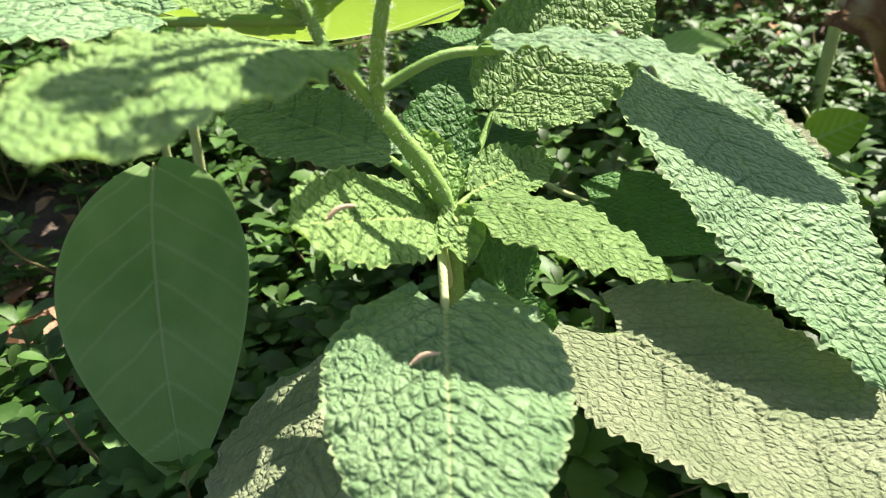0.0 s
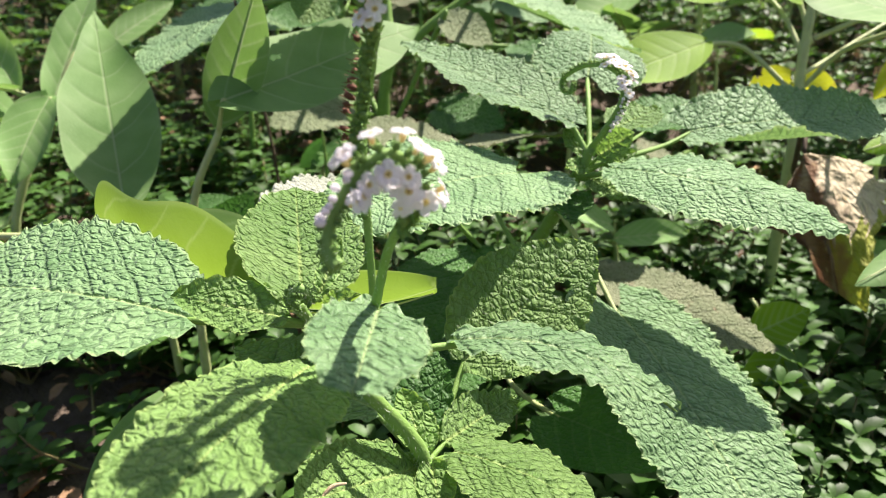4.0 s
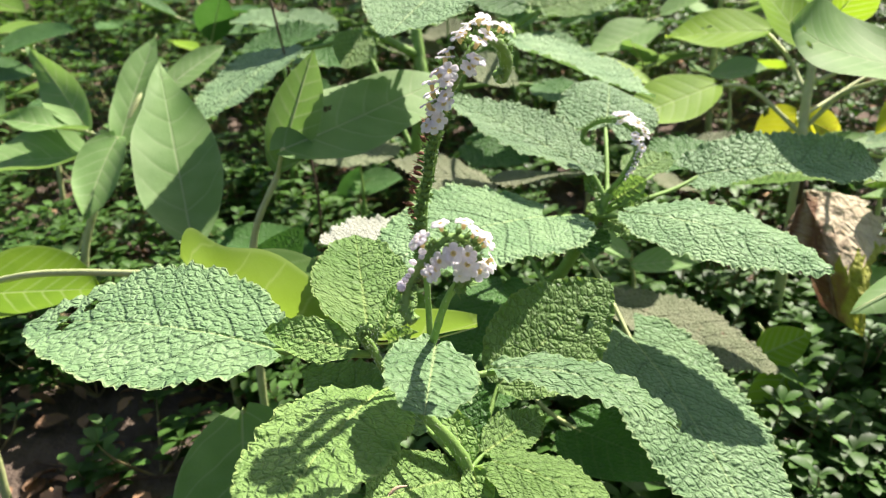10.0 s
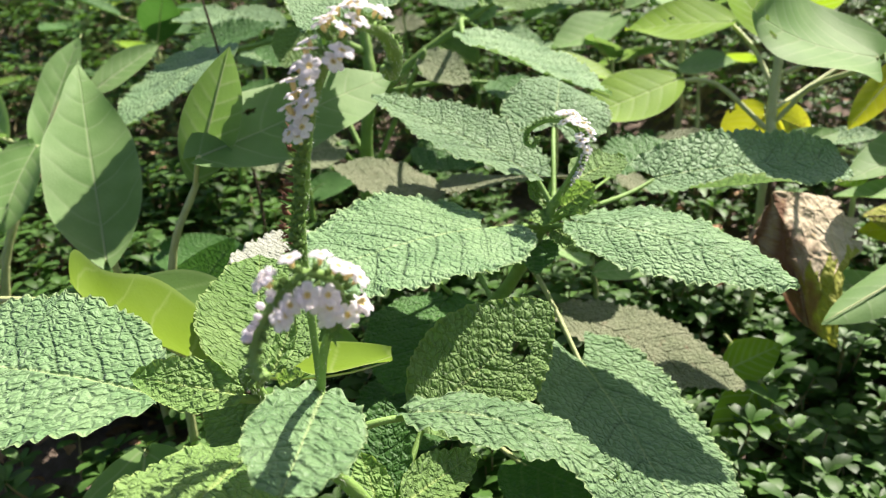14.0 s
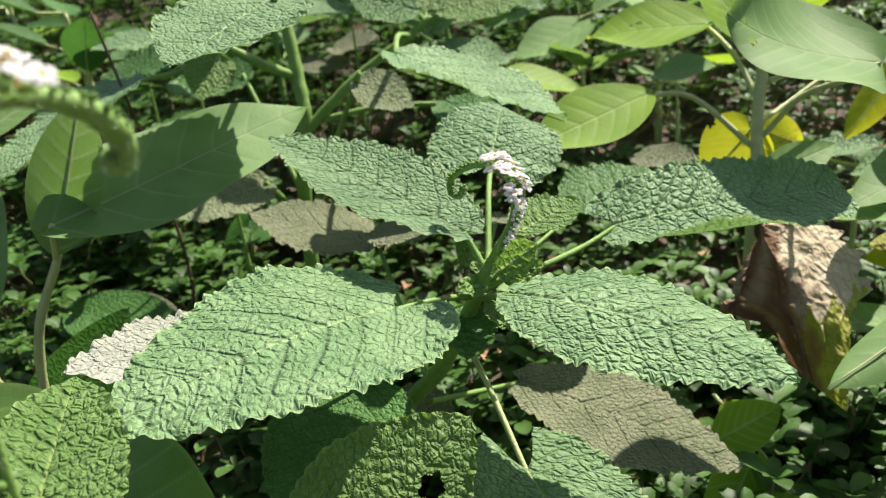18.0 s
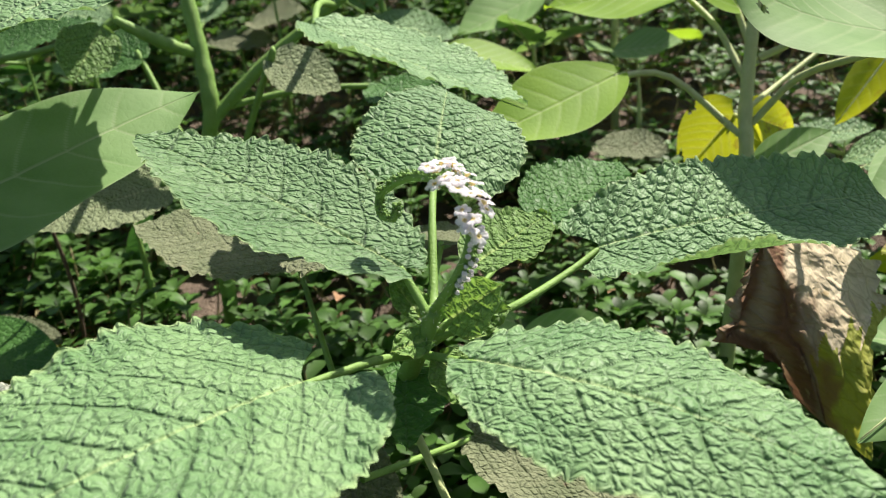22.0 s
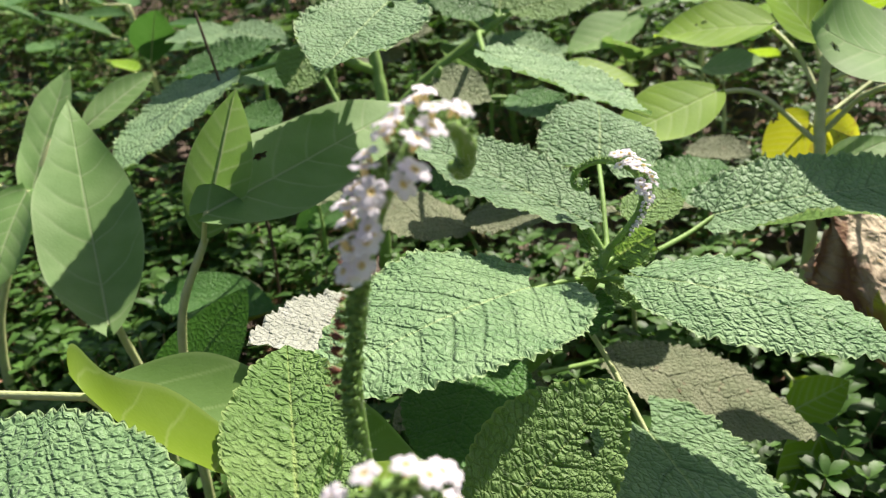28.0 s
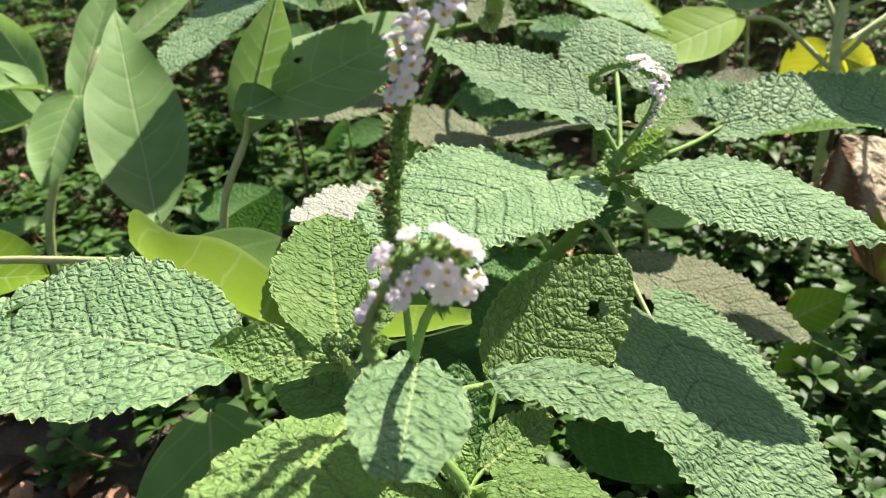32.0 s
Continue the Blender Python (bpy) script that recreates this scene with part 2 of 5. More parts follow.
THROAT = plain_material("yellow_throat", (0.80, 0.66, 0.26), (0.88, 0.78, 0.42), rough=0.6, scale=300, relief=0.1, passing_light=0.4)
CALYX = plain_material("green_calyx", (0.120, 0.235, 0.050), (0.230, 0.370, 0.100), rough=0.6, scale=250, passing_light=0.2)
WITHERED = plain_material("withered_flower", (0.100, 0.040, 0.025), (0.260, 0.110, 0.060), rough=0.8, scale=250)
DRY_PETAL = plain_material("dry_petal", (0.48, 0.32, 0.20), (0.68, 0.52, 0.36), rough=0.7, scale=400)
TWIG = plain_material("dark_twig", (0.060, 0.040, 0.028), (0.130, 0.090, 0.060), rough=0.8, scale=150)
SOIL = plain_material("dry_soil", (0.048, 0.036, 0.027), (0.190, 0.142, 0.106), rough=0.95, scale=45, relief=0.9, depth=0.004)


# ---- shapes ----
def mesh_object(name, verts, faces, mat, parent=None, uv=None, vein=None, smooth=True, label="", furrow=None):
    """One mesh object from arrays of points and faces."""
    me = bpy.data.meshes.new(name)
    me.from_pydata(np.asarray(verts).tolist(), [], faces if isinstance(faces, list) else faces.tolist())
    for one in mat if isinstance(mat, (list, tuple)) else [mat]:
        me.materials.append(one)
    if uv is not None:
        layer = me.uv_layers.new(name="UVMap")
        index = np.empty(len(me.loops), np.int32)
        me.loops.foreach_get("vertex_index", index)
        layer.data.foreach_set("uv", np.asarray(uv, np.float32)[index].ravel())
    if vein is not None:
        me.attributes.new("vein", "FLOAT", "POINT").data.foreach_set("value", np.asarray(vein, np.float32))
    if furrow is not None and np.any(furrow):
        me.attributes.new("furrow", "FLOAT", "POINT").data.foreach_set("value", np.asarray(furrow, np.float32))
    if smooth:
        me.polygons.foreach_set("use_smooth", [True] * len(me.polygons))
    me.update()
    ob = new(name, me)
    if parent is not None:
        ob.parent = parent
    if label:
        tagged(ob, label)
    return ob


def grid_faces(rows, cols):
    a = (np.arange(rows - 1)[:, None] * cols + np.arange(cols - 1)).ravel()
    return np.stack([a, a + 1, a + cols + 1, a + cols], 1)


def cells(x, y, seed):
    """Distance to the border between jittered cells, 0 on the border."""
    ix, iy = np.floor(x), np.floor(y)
    near, second = np.full(x.shape, 9.0), np.full(x.shape, 9.0)
    for dx in (-1, 0, 1):
        for dy in (-1, 0, 1):
            cx, cy = ix + dx, iy + dy
            h = np.sin(cx * 127.1 + cy * 311.7 + seed * 17.3) * 43758.5453
            g = np.sin(cx * 269.5 + cy * 183.3 + seed * 9.1) * 24634.6345
            d = np.hypot(cx + 0.15 + 0.7 * (h - np.floor(h)) - x, cy + 0.15 + 0.7 * (g - np.floor(g)) - y)
            second = np.minimum(second, np.maximum(near, d))
            near = np.minimum(near, d)
    return second - near


def tube(points, radii, sides=8):
    """Points and faces of a tapering tube along a smooth line."""
    pts, rad = np.asarray(points, float), np.asarray(radii, float)
    tang = np.gradient(pts, axis=0)
    tang /= np.linalg.norm(tang, axis=1)[:, None] + 1e-12
    ref = np.array([0.31, 0.87, 0.38])
    a = np.cross(tang, ref)
    a /= np.linalg.norm(a, axis=1)[:, None] + 1e-12
    b = np.cross(tang, a)
    ang = np.arange(sides) * 2 * np.pi / sides
    ring = pts[:, None] + rad[:, None, None] * (np.cos(ang)[None, :, None] * a[:, None] + np.sin(ang)[None, :, None] * b[:, None])
    verts = ring.reshape(-1, 3)
    faces = []
    for i in range(len(pts) - 1):
        for j in range(sides):
            k = (j + 1) % sides
            faces.append((i * sides + j, i * sides + k, (i + 1) * sides + k, (i + 1) * sides + j))
    faces.append(tuple(range(sides)))
    faces.append(tuple(range((len(pts) - 1) * sides, len(pts) * sides)))
    return verts, faces


def curve(points, n=24):
    """A smooth line through a few points."""
    p = np.asarray(points, float)
    if len(p) == 2:
        t = np.linspace(0, 1, n)[:, None]
        return p[0] * (1 - t) + p[1] * t
    p = np.vstack([2 * p[0] - p[1], p, 2 * p[-1] - p[-2]])
    out = []
    for i in range(1, len(p) - 2):
        t = np.linspace(0, 1, max(3, n // (len(p) - 3)), endpoint=i == len(p) - 3)[:, None]
        out.append(0.5 * (2 * p[i] + (p[i + 1] - p[i - 1]) * t + (2 * p[i - 1] - 5 * p[i] + 4 * p[i + 1] - p[i + 2]) * t**2 + (3 * p[i] - p[i - 1] - 3 * p[i + 1] + p[i + 2]) * t**3))
    return np.vstack(out)


def unit(v):
    return v / (np.linalg.norm(v) + 1e-12)


def outline(a, b):
    """Half-width of a blade from base (0) to tip (1), 1 at its widest: a rounds the base, b tapers the tip."""
    top = (a / (a + b)) ** a * (b / (a + b)) ** b
    return lambda u: u**a * (1 - u) ** b / top


SHAPES = {
    "ovate": outline(0.58, 0.86),
    "round": outline(0.50, 0.55),
    "heart": outline(0.36, 0.78),
    "lance": outline(0.70, 1.00),
    "blunt": outline(0.24, 0.26),
    "elliptic": outline(0.46, 0.50),
    "acuminate": outline(0.74, 1.45),
}
leaf_count = [0]


def leaf(parent, base, tip, left, right, mat=None, shape="ovate", arch=0.0, fold=0.15, rugose=1.0, fine=1.0, stalk=None, stalk_mat=None, wave=1.0, twist=0.0, holes=(), label="", lobe=None, thick=0.0014, name="leaf", origin=None, open_tip=0.0, curl=0.0):
    """A leaf blade from base to tip whose widest stretch lies between left and right, with its midrib and stalk as parts."""
    o = np.array(parent.matrix_basis.translation if origin is None else origin)
    base, tip, left, right = (np.array(p, float) for p in (base, tip, left, right))
    leaf_count[0] += 1
    seed = leaf_count[0]
    rng = np.random.RandomState(seed)
    axis = tip - base
    length = np.linalg.norm(axis)
    ahead = axis / length
    side = right - left
    side = unit(side - ahead * (side @ ahead))
    width = np.linalg.norm((right - left) - ahead * ((right - left) @ ahead)) / 2
    up = np.cross(side, ahead)
    rows, cols = (max(9, int(n * fine)) for n in ((length / 0.00060, 2 * width / 0.00060) if rugose > 0 else (length / 0.0010, 2 * width / 0.0010)))
    rows, cols = min(rows, 230), min(cols, 160) | 1
    u = np.linspace(0, 1, rows)[:, None] * np.ones((1, cols))
    v = np.ones((rows, 1)) * np.linspace(-1, 1, cols)[None]
    hw = SHAPES[shape](np.clip(u, 0.004, 0.996)) * width
    along, across = u * length, v * hw
    edge = np.abs(v)
    lobe = lobe if lobe is not None else (0.13 if shape == "heart" else 0.05)
    along = along - lobe * length * edge**1.6 * (1 - u) ** 6
    # toothed or wavy margin
    if rugose > 0:
        teeth = min(0.0018, 0.016 * length) * rugose * np.abs(np.sin(np.pi * along / 0.0052 + 0.7 * np.sin(along * 210 + seed))) * edge**6
    else:
        teeth = 0.0006 * np.sin(along * 90 + seed) * edge**4
    half = hw + teeth * (hw > 0.002)
    mid = base + ahead * along[..., None] + up * (arch * 4 * u * (1 - u))[..., None]
    turn = twist * (u - 0.5)
    sideways = side * np.cos(turn)[..., None] + up * np.sin(turn)[..., None]
    lift = up * np.cos(turn)[..., None] - side * np.sin(turn)[..., None]
    near, far = fold if isinstance(fold, tuple) else (fold, fold)
    angle = np.where(v < 0, near, far) * edge**0.85 * (1 - open_tip * u**1.5)
    rise = edge * half * np.sin(angle)
    out = v * half * np.cos(angle)
    rolled = np.clip((v * np.sign(curl) - 0.62) / 0.38, 0, 1) * np.sin(np.pi * np.clip(u * 1.5, 0, 1)) if curl else 0 * u
    rise = rise + abs(curl) * half * rolled**1.4
    out = out - np.sign(curl) * abs(curl) * 0.45 * half * rolled**2
    big = wave * 0.035 * width * (np.sin(along * 75 + seed * 2.1 + 1.3 * np.sign(v)) * edge**1.5 + 0.7 * np.sin(along * 33 + across * 40 + seed))
    height = rise + big
    gap = max(0.0060, length / 7.0)
    s = (along - 0.70 * np.abs(across) - 0.26 * across**2 / (width + 1e-6)) / gap + 0.16 * v
    s = s + 0.025 * np.sin(across * 230 + seed) + 0.04 * np.sin(along * 97 + seed) + 0.02 * np.sin(along * 260 + across * 190)
    off = np.abs(s - np.floor(s) - 0.5) * 2
    apart = (1 - off) * gap * 0.38
    thinning = np.clip(1.1 - 0.6 * edge, 0, 1)
    rib = np.clip(1.5 - np.abs(across) / (0.00055 * (1.25 - u)), 0, 1)
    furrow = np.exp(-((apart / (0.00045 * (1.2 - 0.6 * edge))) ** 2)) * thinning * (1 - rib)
    rim = np.clip((edge - 0.955) / 0.04, 0, 1) * np.sin(np.pi * np.clip(u, 0, 1)) ** 0.2
    if rugose > 0:
        size = 0.0062
        puff = np.clip(cells(across / size, along / size, seed) * 1.8, 0, 1) ** 0.7
        middle = np.clip(1.2 - edge, 0, 1) * np.sin(np.pi * np.clip(u, 0, 1)) ** 0.4
        height = height + rugose * ((0.00055 * puff + 0.022 * gap * (1 - off**3) - 0.00025 * furrow) * middle - 0.0007 * rib)
        height += rugose * edge**5 * (0.0012 * np.sin(along / 0.0029 + seed + 1.5 * np.sin(along * 130)) + 0.0006 * np.sin(along / 0.00085 + seed))
        vein = np.maximum(rim * 0.45, rib * 0.6)
    else:
        vein = np.maximum(np.maximum(np.clip(1.5 - apart / 0.0005, 0, 1) * thinning * 0.42, rib * 0.75), rim * 0.3)
        furrow = furrow * 0.0
        height = height + 0.018 * gap * (1 - off**4) * (1 - edge**3) * np.sin(np.pi * np.clip(u, 0, 1)) ** 0.5 - 0.0005 * rib
    # the fine cells run along and across the side veins
    strip = np.stack([(np.abs(across) + 0.8 * along) / 1.28 + 0.25 * across + seed * 0.37, s * gap * 0.80 + seed * 0.11], -1)
    verts = mid + sideways * out[..., None] + lift * height[..., None] - o
    faces = grid_faces(rows, cols)
    if len(holes):
        cu, cv = u[:-1, :-1].ravel(), v[:-1, :-1].ravel()
        keep = np.ones(len(faces), bool)
        for hu, hv, ru, rv in holes:
            wob = 1 + 0.35 * np.sin(5 * np.arctan2((cv - hv) / rv, (cu - hu) / ru) + seed)
            keep &= ((cu - hu) / ru) ** 2 + ((cv - hv) / rv) ** 2 > wob
        faces = faces[keep]
    mat = mat or ROUGH_LEAF
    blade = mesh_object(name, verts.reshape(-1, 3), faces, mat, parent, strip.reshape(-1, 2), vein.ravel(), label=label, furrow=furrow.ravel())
    # raised midrib under the blade
    centre = verts[:, cols // 2] - lift[:, cols // 2] * (0.0003 + 0.7 * thick)
    pick = np.linspace(0, rows - 2, 12).astype(int)
    pv, pf = tube(centre[pick], np.linspace(thick * 0.75, 0.0003, 12), 6)
    mesh_object("midrib", pv, pf, stalk_mat or (STEM if rugose else PALE_STEM), blade)
    if stalk is not None:
        start = np.array(stalk[0], float) - o
        ways = [start] + [np.array(p, float) - o for p in stalk[1:]] + [centre[0], centre[min(2, rows - 1)]]
        line = curve(ways, 14)
        pv, pf = tube(line, np.linspace(thick * 1.15, thick * 0.8, len(line)), 8)
        mesh_object("petiole", pv, pf, stalk_mat or (STEM if rugose else PALE_STEM), blade)
    return blade


def by_normal(base, tip, normal, width):
    """Left and right edge points for a blade of that width whose upper face looks along normal."""
    b, t, n = (np.array(p, float) for p in (base, tip, normal))
    side = unit(np.cross(t - b, n)) * width / 2
    mid = (b + t) / 2
    return mid - side, mid + side


def plant(name, place, label, category="plant", group=""):
    ob = new(name)
    ob.matrix_basis = Matrix.Translation(place)
    ob.empty_display_size = 0.01
    return tagged(ob, label, category, group)


def stem(parent, points, radii, mat=None, name="stem", hairs=0, hair_length=0.0022, label=""):
    o = np.array(parent.matrix_basis.translation) if parent.parent is None else np.array(parent.parent.matrix_basis.translation)
    line = curve([np.array(p, float) - o for p in points], 8 * len(points))
    rad = np.interp(np.linspace(0, 1, len(line)), np.linspace(0, 1, len(radii)), radii)
    bumps = 1 + 0.06 * np.sin(np.arange(len(line)) * 1.7)
    verts, faces = tube(line, rad * bumps, 10)
    ob = mesh_object(name, verts, faces, mat or STEM, parent, label=label)
    if hairs:
        rng = np.random.RandomState(len(line) + hairs)
        hv, hf = [], []
        for _ in range(hairs):
            f = rng.uniform(0, len(line) - 1.01)
            i = int(f)
            p = line[i] + (line[i + 1] - line[i]) * (f - i)
            d = unit(np.cross(unit(line[i + 1] - line[i]), rng.normal(size=3)) + 0.25 * rng.normal(size=3))
            w = unit(np.cross(d, rng.normal(size=3))) * 0.00006
            w2 = unit(np.cross(d, w)) * 0.00006
            n = len(hv)
            root = p + d * rad[i] * 0.9
            hv += [root + w, root - w + w2, root - w - w2, root + d * hair_length * rng.uniform(0.5, 1.2)]
            hf += [(n, n + 1, n + 3), (n + 1, n + 2, n + 3), (n + 2, n, n + 3)]
        tagged(mesh_object("hairs", hv, hf, HAIR, ob, smooth=False), kind="stuff")
    return ob


def floret_mesh(name, radius, petals=5, tube_length=1.0):
    """A small crinkled flower: five broad rounded lobes that meet, a yellow mouth and a greenish yellow tube."""
    verts, faces, mats = [], [], []
    steps, rings = petals * 8, (0.11, 0.26, 0.48, 0.72, 0.90, 1.0)
    for i, r in enumerate(rings):
        for k in range(steps):
            a = 2 * np.pi * k / steps
            lobe = abs(np.cos(petals * a / 2))
            out = r * (1 - (0.34 * (1 - lobe**0.55)) * r**2)
            z = -0.04 + 0.09 * np.sin(min(r * 1.5, 1.6)) + r**2 * (0.10 * lobe - 0.08) + 0.05 * r * np.sin(9 * a + 2 * r) - 0.16 * max(0, r - 0.86) / 0.14 * lobe
            verts.append((radius * out * np.cos(a), radius * out * np.sin(a), radius * z))
    for i in range(len(rings) - 1):
        for k in range(steps):
            faces.append((i * steps + k, i * steps + (k + 1) % steps, (i + 1) * steps + (k + 1) % steps, (i + 1) * steps + k))
            mats.append(1 if i == 0 else 0)
    faces.append(tuple(range(steps)))
    mats.append(1)
    n = len(verts)
    for r, z in ((0.30, -0.02), (0.24, -0.35), (0.24, -0.75), (0.16, -1.3)):
        for k in range(8):
            a = 2 * np.pi * k / 8
            verts.append((radius * r * np.cos(a), radius * r * np.sin(a), radius * z * tube_length))
    for i in range(3):
        for k in range(8):
            c = n + i * 8
            faces.append((c + k, c + (k + 1) % 8, c + 8 + (k + 1) % 8, c + 8 + k))
            mats.append(1)
    me = bpy.data.meshes.new(name)
    me.from_pydata(verts, [], faces)
    for one in (PETAL, THROAT):
        me.materials.append(one)
    me.polygons.foreach_set("material_index", mats)
    me.polygons.foreach_set("use_smooth", [True] * len(faces))
    me.update()
    return me


def pod_mesh(name, radius, length, mat, sides=7, tips=0):
    """A small bud, calyx or dried flower: a swollen cup with pointed lobes."""
    verts, faces = [], []
    prof = ((0.25, 0.0), (0.8, 0.22), (1.0, 0.5), (0.8, 0.8), (0.3, 1.0))
    for r, z in prof:
        for k in range(sides):
            a = 2 * np.pi * k / sides
            verts.append((radius * r * np.cos(a), radius * r * np.sin(a), length * z))
    for i in range(len(prof) - 1):
        for k in range(sides):
            faces.append((i * sides + k, i * sides + (k + 1) % sides, (i + 1) * sides + (k + 1) % sides, (i + 1) * sides + k))
    faces.append(tuple(range((len(prof) - 1) * sides, len(prof) * sides)))
    for k in range(tips):
        a = 2 * np.pi * k / tips
        n = len(verts)
        c, s = np.cos(a), np.sin(a)
        verts += [(radius * (c - 0.4 * s), radius * (s + 0.4 * c), length * 0.5), (radius * (c + 0.4 * s), radius * (s - 0.4 * c), length * 0.5), (radius * 1.9 * c, radius * 1.9 * s, length * 1.45)]
        faces.append((n, n + 1, n + 2))
    me = bpy.data.meshes.new(name)
    me.from_pydata(verts, [], faces)
    me.materials.append(mat)
    me.polygons.foreach_set("use_smooth", [True] * len(faces))
    me.update()
    return me


FLORET = floret_mesh("flower", 0.0032, tube_length=0.7)
SMALL_FLORET = floret_mesh("small_flower", 0.0031, tube_length=0.3)
BUD = pod_mesh("bud", 0.0011, 0.0026, PETAL)
GREEN_BUD = pod_mesh("green_bud", 0.0008, 0.0020, CALYX, tips=3)
CUP = pod_mesh("calyx", 0.0011, 0.0026, CALYX, tips=5)
DRIED = pod_mesh("dried_flower", 0.0008, 0.0034, WITHERED, tips=3)


def set_on(name, me, parent, place, way, spin=0.0, size=1.0):
    ob = new(name, me)
    ob.parent = parent
    q = Vector(way).to_track_quat("Z", "Y").to_matrix().to_4x4()
    ob.matrix_basis = Matrix.Translation(place) @ q @ Matrix.Rotation(spin, 4, "Z") @ Matrix.Diagonal((size, size, size, 1))
    return ob


def cyme(owner, points, radii, stages, spacing, outward, flower, seed=0, hairs=160, size=1.0, spread=0.8):
    """A coiled flower spike: its axis, and two rows of flowers, buds or fruits along its outer side.
    stages: (from, to, kind) along the line, from 0 at the foot to 1 at the coiled tip."""
    rng = np.random.RandomState(seed)
    o = np.array(owner.matrix_basis.translation)
    axis = stem(owner, points, radii, name="flower_spike", hairs=hairs, hair_length=0.0013)
    line = curve([np.array(p, float) - o for p in points], 140)
    run = np.r_[0, np.cumsum(np.linalg.norm(np.diff(line, axis=0), axis=1))]
    total = run[-1]
    at, row = 0.0, 0
    while at < total:
        f = at / total
        i = min(int(np.searchsorted(run, at)), len(line) - 2)
        t = unit(line[i + 1] - line[max(0, i - 1)])
        for lo, hi, kind in stages:
            if lo <= f < hi:
                face = np.array(outward(f), float)
                face = unit(face - t * (face @ t))
                flank = np.cross(t, face)
                row += 1
                turn = spread * (1 if row % 2 else -1) + rng.normal(0, 0.22)
                way = unit(face * np.cos(turn) + flank * np.sin(turn) + t * rng.uniform(0.0, 0.4))
                place = line[i] + way * np.interp(f, np.linspace(0, 1, len(radii)), radii) * 0.8
                if kind == "flower":
                    set_on("calyx", CUP, axis, place, way, rng.uniform(0, 6), size * 0.9)
                    face_out = unit(way + 0.35 * rng.normal(size=3) + np.array((0.15, 0.05, 0.95)))
                    set_on("flower", flower, axis, place + way * rng.uniform(0.0045, 0.006) * size, face_out, rng.uniform(0, 6), size * rng.uniform(0.85, 1.1))
                elif kind == "bud":
                    set_on("bud", BUD, axis, place, way, 0, size * rng.uniform(0.7, 1.1))
                elif kind == "small_bud":
                    set_on("calyx", GREEN_BUD, axis, place, way, rng.uniform(0, 6), size * 0.9)
                    set_on("bud", BUD, axis, place + way * 0.0008, way, 0, size * rng.uniform(0.60, 0.90))
                elif kind == "green":
                    set_on("bud", GREEN_BUD, axis, place, way, rng.uniform(0, 6), size * rng.uniform(0.6, 0.9))
                elif kind == "fruit":
                    set_on("calyx", CUP, axis, place, unit(way + 0.5 * t), rng.uniform(0, 6), size * rng.uniform(1.1, 1.5))
                elif kind == "dried":
                    if rng.uniform() < 0.45:
                        set_on("dried_flower", DRIED, axis, place + way * 0.002, unit(way + 0.4 * rng.normal(size=3)), rng.uniform(0, 6), size)
        at += spacing * rng.uniform(0.8, 1.2)
    return axis


# ---- ground ----
def ground_height(x, y):
    """Bare soil in front, rising as a low bank behind."""
    x, y = np.asarray(x, float), np.asarray(y, float)
    bank = 0.22 * 0.05 * np.logaddexp(0, (np.clip(y, -9, 9) - 0.36) / 0.05)
    bank = np.where(y > 3.0, 0.22 * 2.64 + 0.05 * (1 - np.exp(-np.clip(y - 3.0, 0, 9) * 4.4)), bank)
    lumps = 0.006 * np.sin(x * 31 + 2 * np.sin(y * 17)) * np.sin(y * 27 + 1.3) + 0.0016 * np.sin(x * 73 + y * 41) + 0.012 * np.sin(x * 6.1 + 1) * np.sin(y * 5.3)
    near = np.clip(2.2 - np.hypot(x, y - 0.6), 0, 1)
    return bank + lumps * near


def build_ground():
    xs = np.r_[-2000, -300, -60, -15, -6, -3.4, np.linspace(-2.4, 2.4, 330), 3.4, 6, 15, 60, 300, 2000]
    ys = np.r_[-2000, -300, -60, -15, -5, -2.6, np.linspace(-1.7, 2.9, 320), 3.2, 4, 6, 10, 20, 60, 300, 2000]
    gx, gy = np.meshgrid(xs, ys)
    rng = np.random.RandomState(3)
    gz = ground_height(gx, gy) + rng.normal(0, 0.0016, gx.shape) * np.clip(2.2 - np.hypot(gx, gy - 0.6), 0, 1)
    ob = mesh_object("ground", np.stack([gx, gy, gz], -1).reshape(-1, 3), grid_faces(*gx.shape), SOIL)
    tagged(ob, "dry crumbly brown soil rising to a low bank", "soil", kind="structure")


build_ground()


